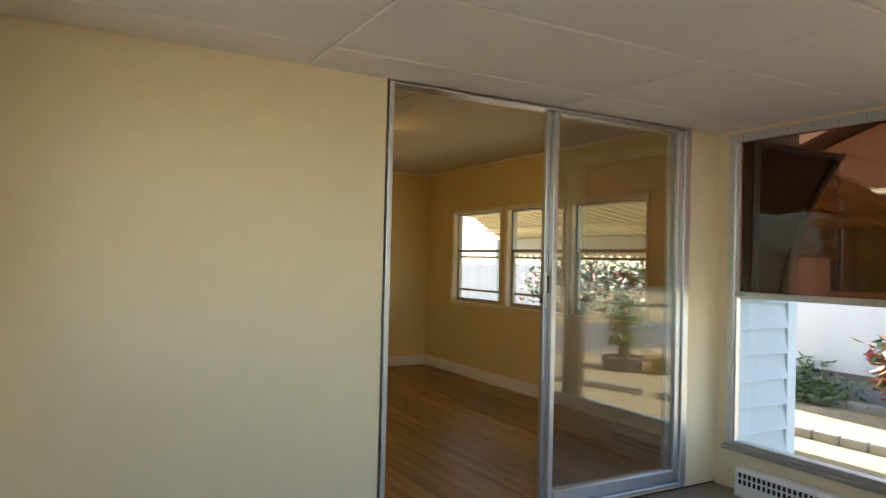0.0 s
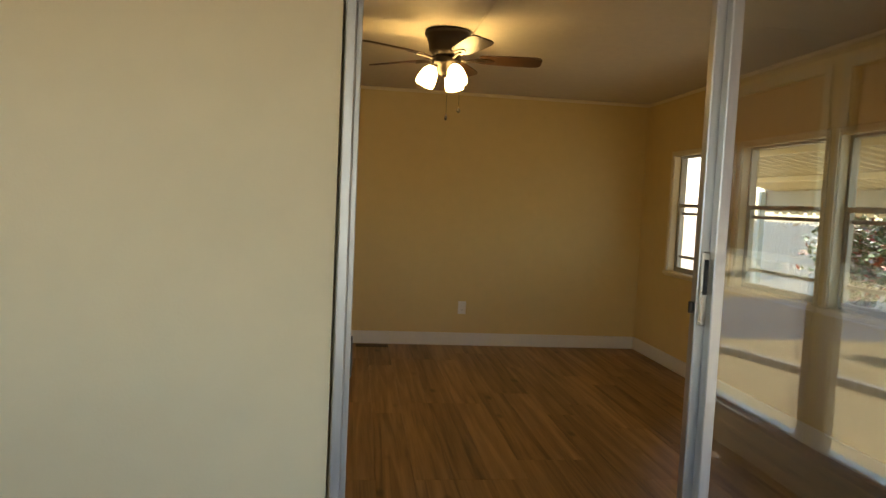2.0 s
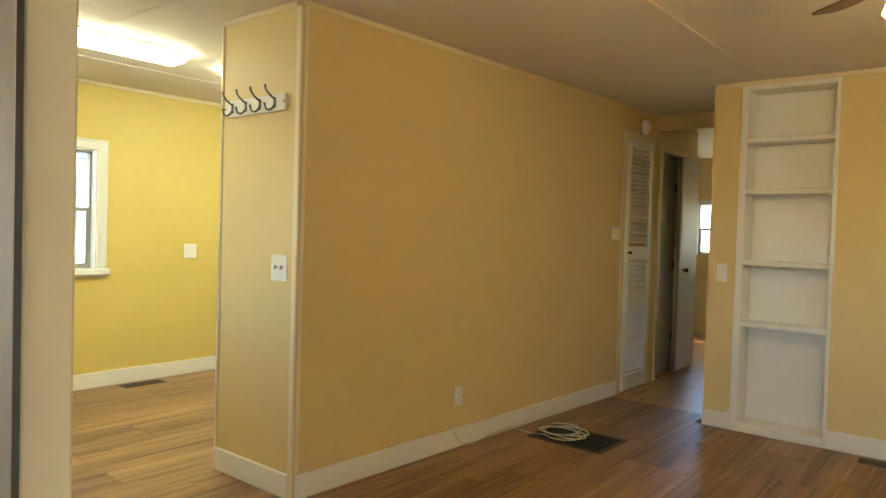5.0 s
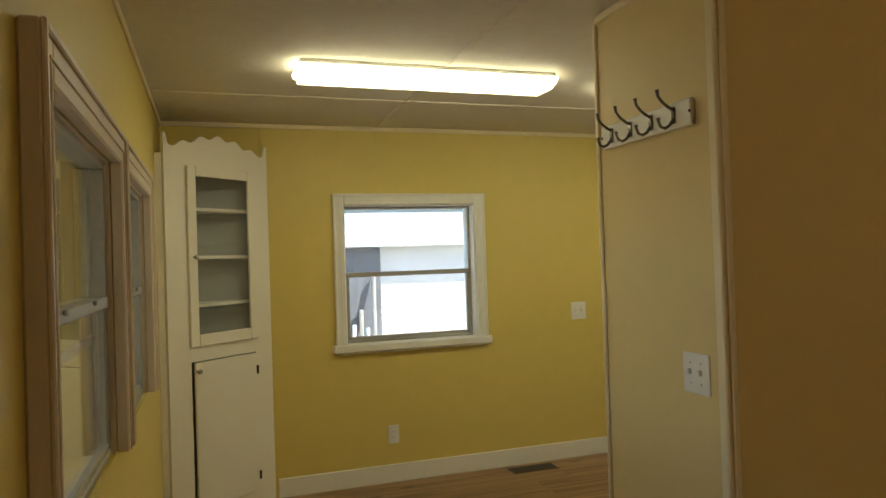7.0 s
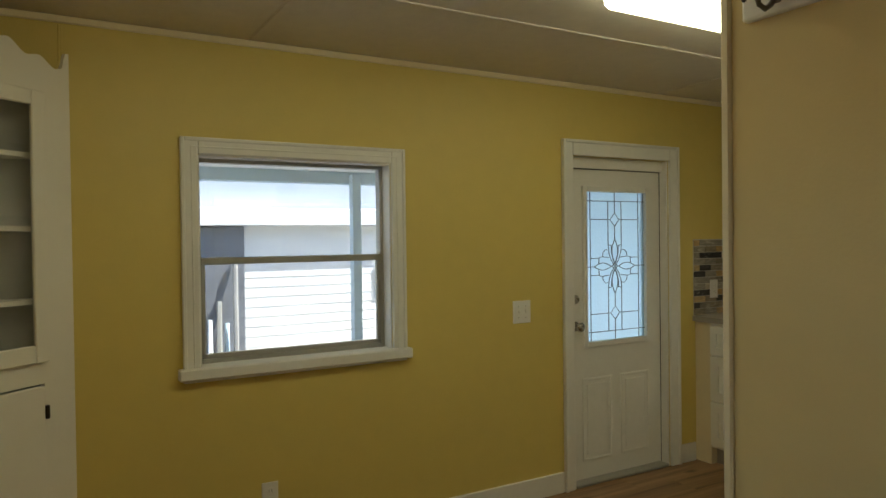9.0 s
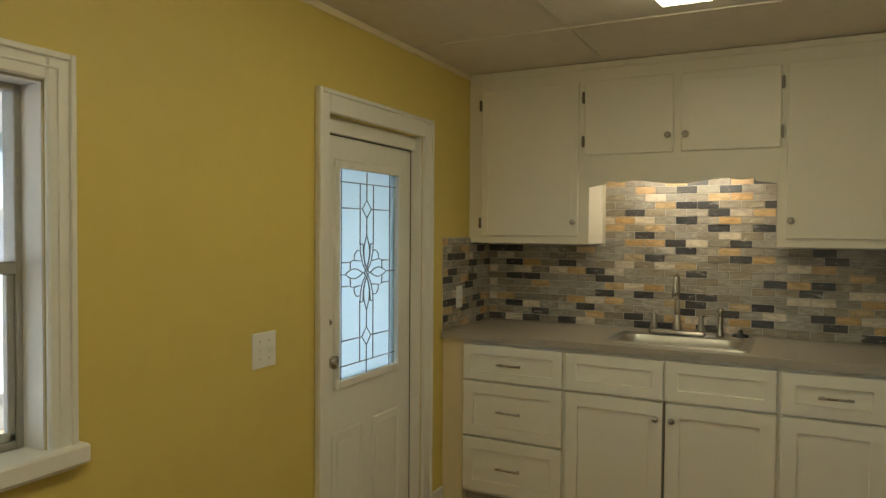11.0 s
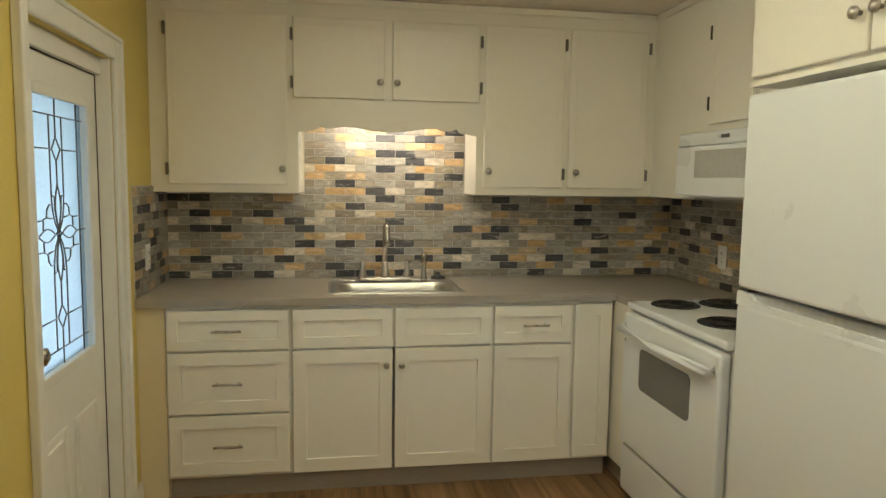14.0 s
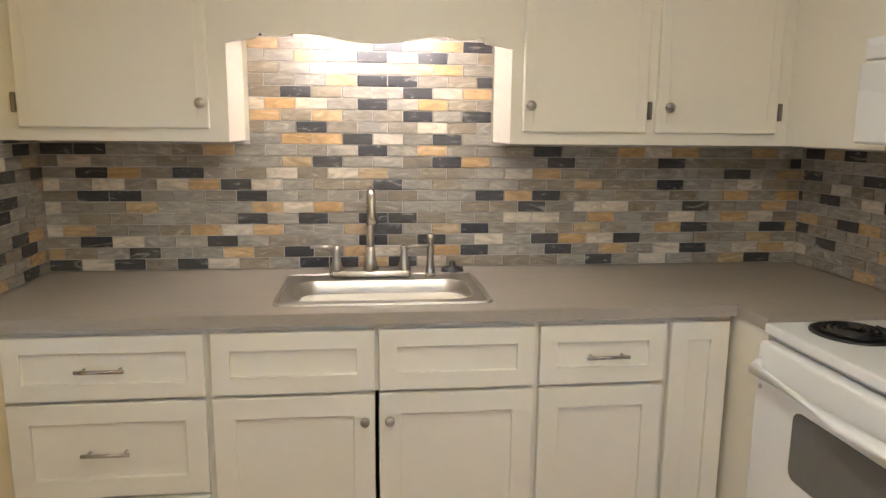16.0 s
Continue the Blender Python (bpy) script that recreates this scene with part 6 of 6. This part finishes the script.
h = neighbour("neighbour_house", 11.5, 19, 2.4, 7.6, 2.3, "white neighbouring house with a shallow gable roof", -1)
for yy in (3.3, 4.75):
    w = part("window", box(11.44, 11.5, yy, yy + 0.9, 0.9, 1.8, 0.01), M_WHITE, h)
    part("pane", box(11.43, 11.44, yy + 0.06, yy + 0.84, 0.96, 1.74), M_OVENGLASS, w)
h = neighbour("neighbour_house", -13.5, -6.2, -2.0, 14.0, 1.80, "white neighbouring house with lap siding", 1)
for yy in (7.06, 0.8):
    w = part("window", box(-6.2, -6.16, yy, yy + 0.53, 0.71, 1.10, 0.01), M_WHITE, h)
    part("pane", box(-6.16, -6.155, yy + 0.055, yy + 0.475, 0.765, 1.045), M_SHED, w, "dark jalousie pane")
    for k in range(4):
        part("jalousie_slat", box(-6.155, -6.14, yy + 0.055, yy + 0.475, 0.80 + k * 0.065, 0.806 + k * 0.065), M_ALUW, w)
part("fascia", box(-6.2, -6.02, -2.3, 14.3, 1.60, 1.80, 0.01), M_SIDE_WHITE, h, "white roof fascia")
# Solid grey sheet: the shed's shaded inside is painted, not an opening.
part("garage_door", box(-6.19, -6.15, 4.2, 5.42, GZ + 0.02, 1.595, 0.01), M_SHED, h, "grey sheet standing in for the dim inside of an open shed doorway")


lb = thing("leaning_boards", "weathered boards and white poles leaning at a shed doorway", "boards")
for yy, top, mm in ((5.02, 0.55, M_SIDE_WHITE), (5.12, 0.75, M_ALUW), (5.20, 0.5, M_BLUEPOST), (5.30, 1.2, M_KERB)):
    part("board", tube(bmesh.new(), [(-5.75, yy - 0.08, GZ + 0.01), (-6.10, yy, top)], 0.028, 6), mm, lb)


def carport(name, x0, x1, y0, y1, z, posts, label, pan=None, pitch=0.30):
    t = thing(name, label, "carport")
    part("roof_pan", box(x0, x1, y0, y1, z + 0.03, z + 0.07), pan or M_AWN, t)
    n = int((x1 - x0) / pitch)
    h = 0.032 if pitch < 0.5 else 0.008
    me = mesh_of("roof_rib", box(-0.02, 0.02, y0, y1, 0.032 - h, 0.032, h * 0.2), pan or M_AWN)
    for k in range(n):
        o = new("roof_rib", me)
        o.parent, o.location = t, (x0 + pitch / 2 + k * pitch, 0, z)
    part("gutter", box(x1 - 0.03, x1 + 0.08, y0, y1, z - 0.09, z + 0.075, 0.01), M_BLUEPOST, t)
    part("gutter", box(x0 - 0.08, x0 + 0.03, y0, y1, z - 0.09, z + 0.075, 0.01), M_BLUEPOST, t)
    for x, y in posts:
        part("post", box(x - 0.045, x + 0.045, y - 0.045, y + 0.045, GZ, z, 0.006), M_BLUEPOST, t)
    return t


carport("carport", -4.6, -1.45, 1.5, 12.0, 2.06, ((-4.5, 2.0), (-4.5, 6.1), (-4.5, 10.0)), "white flat-panelled carport on pale blue posts", M_SIDE_WHITE, 1.05)


def side_awning():
    """A sloping metal awning along the side of the house: ribs, two beams, a gutter with a fringe, and posts."""
    t = thing("side_awning", "pale sloping ribbed metal awning beside the windows", "awning")
    x0, x1, z0, z1 = 6.22, 9.0, 2.10, 1.67
    ya = 3.0
    fall = (z1 - z0) / (x1 - x0)

    def end(xx):
        return 7.3 + (xx - x0) * 1.0
    rf = bmesh.new()
    prism(rf, [(x0, ya), (x1, ya), (x1, end(x1)), (x0, end(x0))], 0.03)
    for v in rf.verts:
        v.co.z += z0 + (v.co.x - x0) * fall
    part("roof_pan", rf, M_AWN, t)
    n = 34
    for k in range(n):
        y = ya + 0.15 + k * 0.2
        xs = x0 if y < end(x0) else x0 + (y - end(x0))
        if xs > x1 - 0.1:
            continue
        rb = bx(bmesh.new(), xs, x1, y - 0.02, y + 0.02, -0.028, 0.0)
        for v in rb.verts:
            v.co.z += z0 + (v.co.x - x0) * fall - 0.001
        part("roof_rib", rb, M_AWN, t)
    for xb in (7.2, 8.2):
        zb = z0 + (xb - x0) * fall - 0.03
        part("beam", box(xb - 0.02, xb + 0.02, ya, end(xb), zb - 0.06, zb - 0.001, 0.004), M_AWN, t)
    part("gutter", box(x1, x1 + 0.09, ya, end(x1), z1 - 0.14, z1 + 0.035, 0.01), M_GUTTER, t, "grey metal gutter")
    part("fascia", box(x1 - 0.03, x1 - 0.002, ya, end(x1), z1 - 0.30, z1 - 0.03, 0.004), M_GUTTER, t)
    for k in range(40):
        y = ya + 0.08 + k * 0.17
        part("fringe", box(x1 - 0.036, x1 - 0.031, y - 0.05, y + 0.05, z1 - 0.33, z1 - 0.24, 0.001), M_AWN, t)
    for y in (3.1, 10.0):
        part("post", box(x1 - 0.11, x1 - 0.035, y - 0.035, y + 0.035, GZ, z1 - 0.03, 0.006), M_BLUEPOST, t)


side_awning()
carport("front_awning", -1.3, 1.75, 0.9, 2.68, 2.0, ((-1.2, 1.0), (1.6, 1.0)), "pale ribbed metal awning over the dining windows")


def fence():
    t = thing("board_fence", "white vertical board fence across the yard", "fence")
    me = mesh_of("board", prism(bmesh.new(), [(-0.068, 0), (0.068, 0), (0.068, 1.62), (0.03, 1.68), (-0.03, 1.68), (-0.068, 1.62)], 0.02, Matrix(((0, 0, 1, 0), (1, 0, 0, 0), (0, 1, 0, 0), (0, 0, 0, 1)))), M_FENCE)
    for k in range(64):
        o = new("board", me)
        o.parent = t
        o.location = (13.2, 9.5 + k * 0.145, GZ + 0.02)
    for z in (0.3, 1.3):
        part("rail", box(13.22, 13.26, 9.4, 18.8, GZ + z, GZ + z + 0.08), M_FENCE, t)


fence()

# ---- flooring and tiles, piece by piece ----


def planks():
    rng = random.Random(11)
    w, gap = 0.182, 0.0012
    meshes = {}

    def put(x0, x1, y0, y1):
        key = (round(x1 - x0, 3), round(y1 - y0, 3))
        if key not in meshes:
            sx, sy = x1 - x0 - gap, y1 - y0 - gap
            meshes[key] = mesh_of("plank", bx(bmesh.new(), 0, sx, 0, sy, -0.012, 0.0, 0.0006), M_PLANK)
        o = new("plank", meshes[key])
        o.parent = floor
        o.location = (x0, y0, 0)
    x = XW
    while x < XE - 0.01:
        x1 = min(x + w, XE)
        ya = YP + 0.08 if SX0 - 0.15 < x < SX1 else (YL if x > 2.3 else YF)
        yb = YK if x1 < XP else (7.52 if x1 < 2.56 else YB)
        off = rng.choice((0.2, 0.45, 0.7, 0.95, 1.2))
        y = ya
        first = True
        while y < yb - 0.02:
            ln = off if first else 1.22
            first = False
            y1 = min(y + ln, yb)
            if yb - y1 < 0.12:
                y1 = yb
            put(x, x1, y, y1)
            y = y1
        x = x1


planks()


def mosaic():
    rows, wd, gp = 0.0395, 0.1045, 0.0034
    rng = random.Random(8)
    z0 = 0.914
    kinds, weights = list(M_TILES), (0.29, 0.30, 0.15, 0.18, 0.08)
    grout = tagged(new("backsplash"), "mosaic backsplash of grey, slate, tan and cream tiles", "backsplash", "", "structure")
    part("grout_bed", box(XW + 0.004, XP - 0.037, YK - 0.005, YK - 0.0005, z0, ZU), M_GROUT, grout)
    part("grout_bed", box(-0.475, 0.365, YK - 0.005, YK - 0.0005, ZU, 1.744), M_GROUT, grout)
    part("grout_bed", box(XW + 0.0005, XW + 0.005, 6.985, YK - 0.006, z0, ZU + 0.03), M_GROUT, grout)
    part("grout_bed", box(XP - 0.042, XP - 0.0375, 6.0, YK - 0.006, z0, ZU), M_GROUT, grout)
    half = (wd - gp) / 2, (rows - gp) / 2
    me = {k: mesh_of("tile", box(-half[0], half[0], -0.004, 0.002, -half[1], half[1], 0.0012), M_TILES[k][0]) for k in kinds}
    far = {k: bmesh.new() for k in kinds}
    last = {}

    def stone(r, c):
        """A stone unlike the dark or tan ones that it touches."""
        near = {last.get((r, c - 1)), last.get((r - 1, c)), last.get((r - 1, c + 1)), last.get((r - 1, c - 1))}
        for _ in range(6):
            k = rng.choices(kinds, weights)[0]
            if k in ("grey", "taupe") or k not in near or rng.random() < 0.28:
                break
        last[(r, c)] = k
        return k
    nr = int((1.744 - z0) / rows)
    for r in range(nr):
        z = z0 + rows * (r + 0.5)
        xa, xb = (XW + 0.006, XP - 0.045) if z + rows / 2 < ZU + 0.01 else (-0.474, 0.364)
        start = XW + 0.006 - wd * (0.5 if r % 2 else 0.0)
        for c in range(30):
            x0, x1 = max(start + c * wd, xa), min(start + (c + 1) * wd, xb)
            if x1 - x0 < 0.012:
                continue
            k = stone(r, c)
            if x1 - x0 > wd - 0.001 and -0.75 < x0 < 0.85:
                o = new("tile", me[k])
                o.parent = grout
                o.location = ((x0 + x1) / 2, YK - 0.0055 + rng.uniform(-0.0004, 0.0004), z)
            else:
                bx(far[k], x0 + gp / 2, x1 - gp / 2, YK - 0.0095, YK - 0.004, z - half[1], z + half[1])
    for side in (0, 1):
        last.clear()
        for r in range(12 - side):
            z = z0 + rows * (r + 0.5)
            ya, yb = (6.985, YK - 0.012) if side == 0 else (6.0, YK - 0.012)
            start = ya - wd * (0.5 if r % 2 else 0.0)
            for c in range(18):
                y0, y1 = max(start + c * wd, ya), min(start + (c + 1) * wd, yb)
                if y1 - y0 < 0.012:
                    continue
                xx = (XW + 0.004, XW + 0.0095) if side == 0 else (XP - 0.0465, XP - 0.041)
                bx(far[stone(r, c)], xx[0], xx[1], y0 + gp / 2, y1 - gp / 2, z - half[1], z + half[1])
    for k in kinds:
        o = part("tiles", far[k], M_TILES[k][1], grout)
        o["kind"] = "stuff"


mosaic()
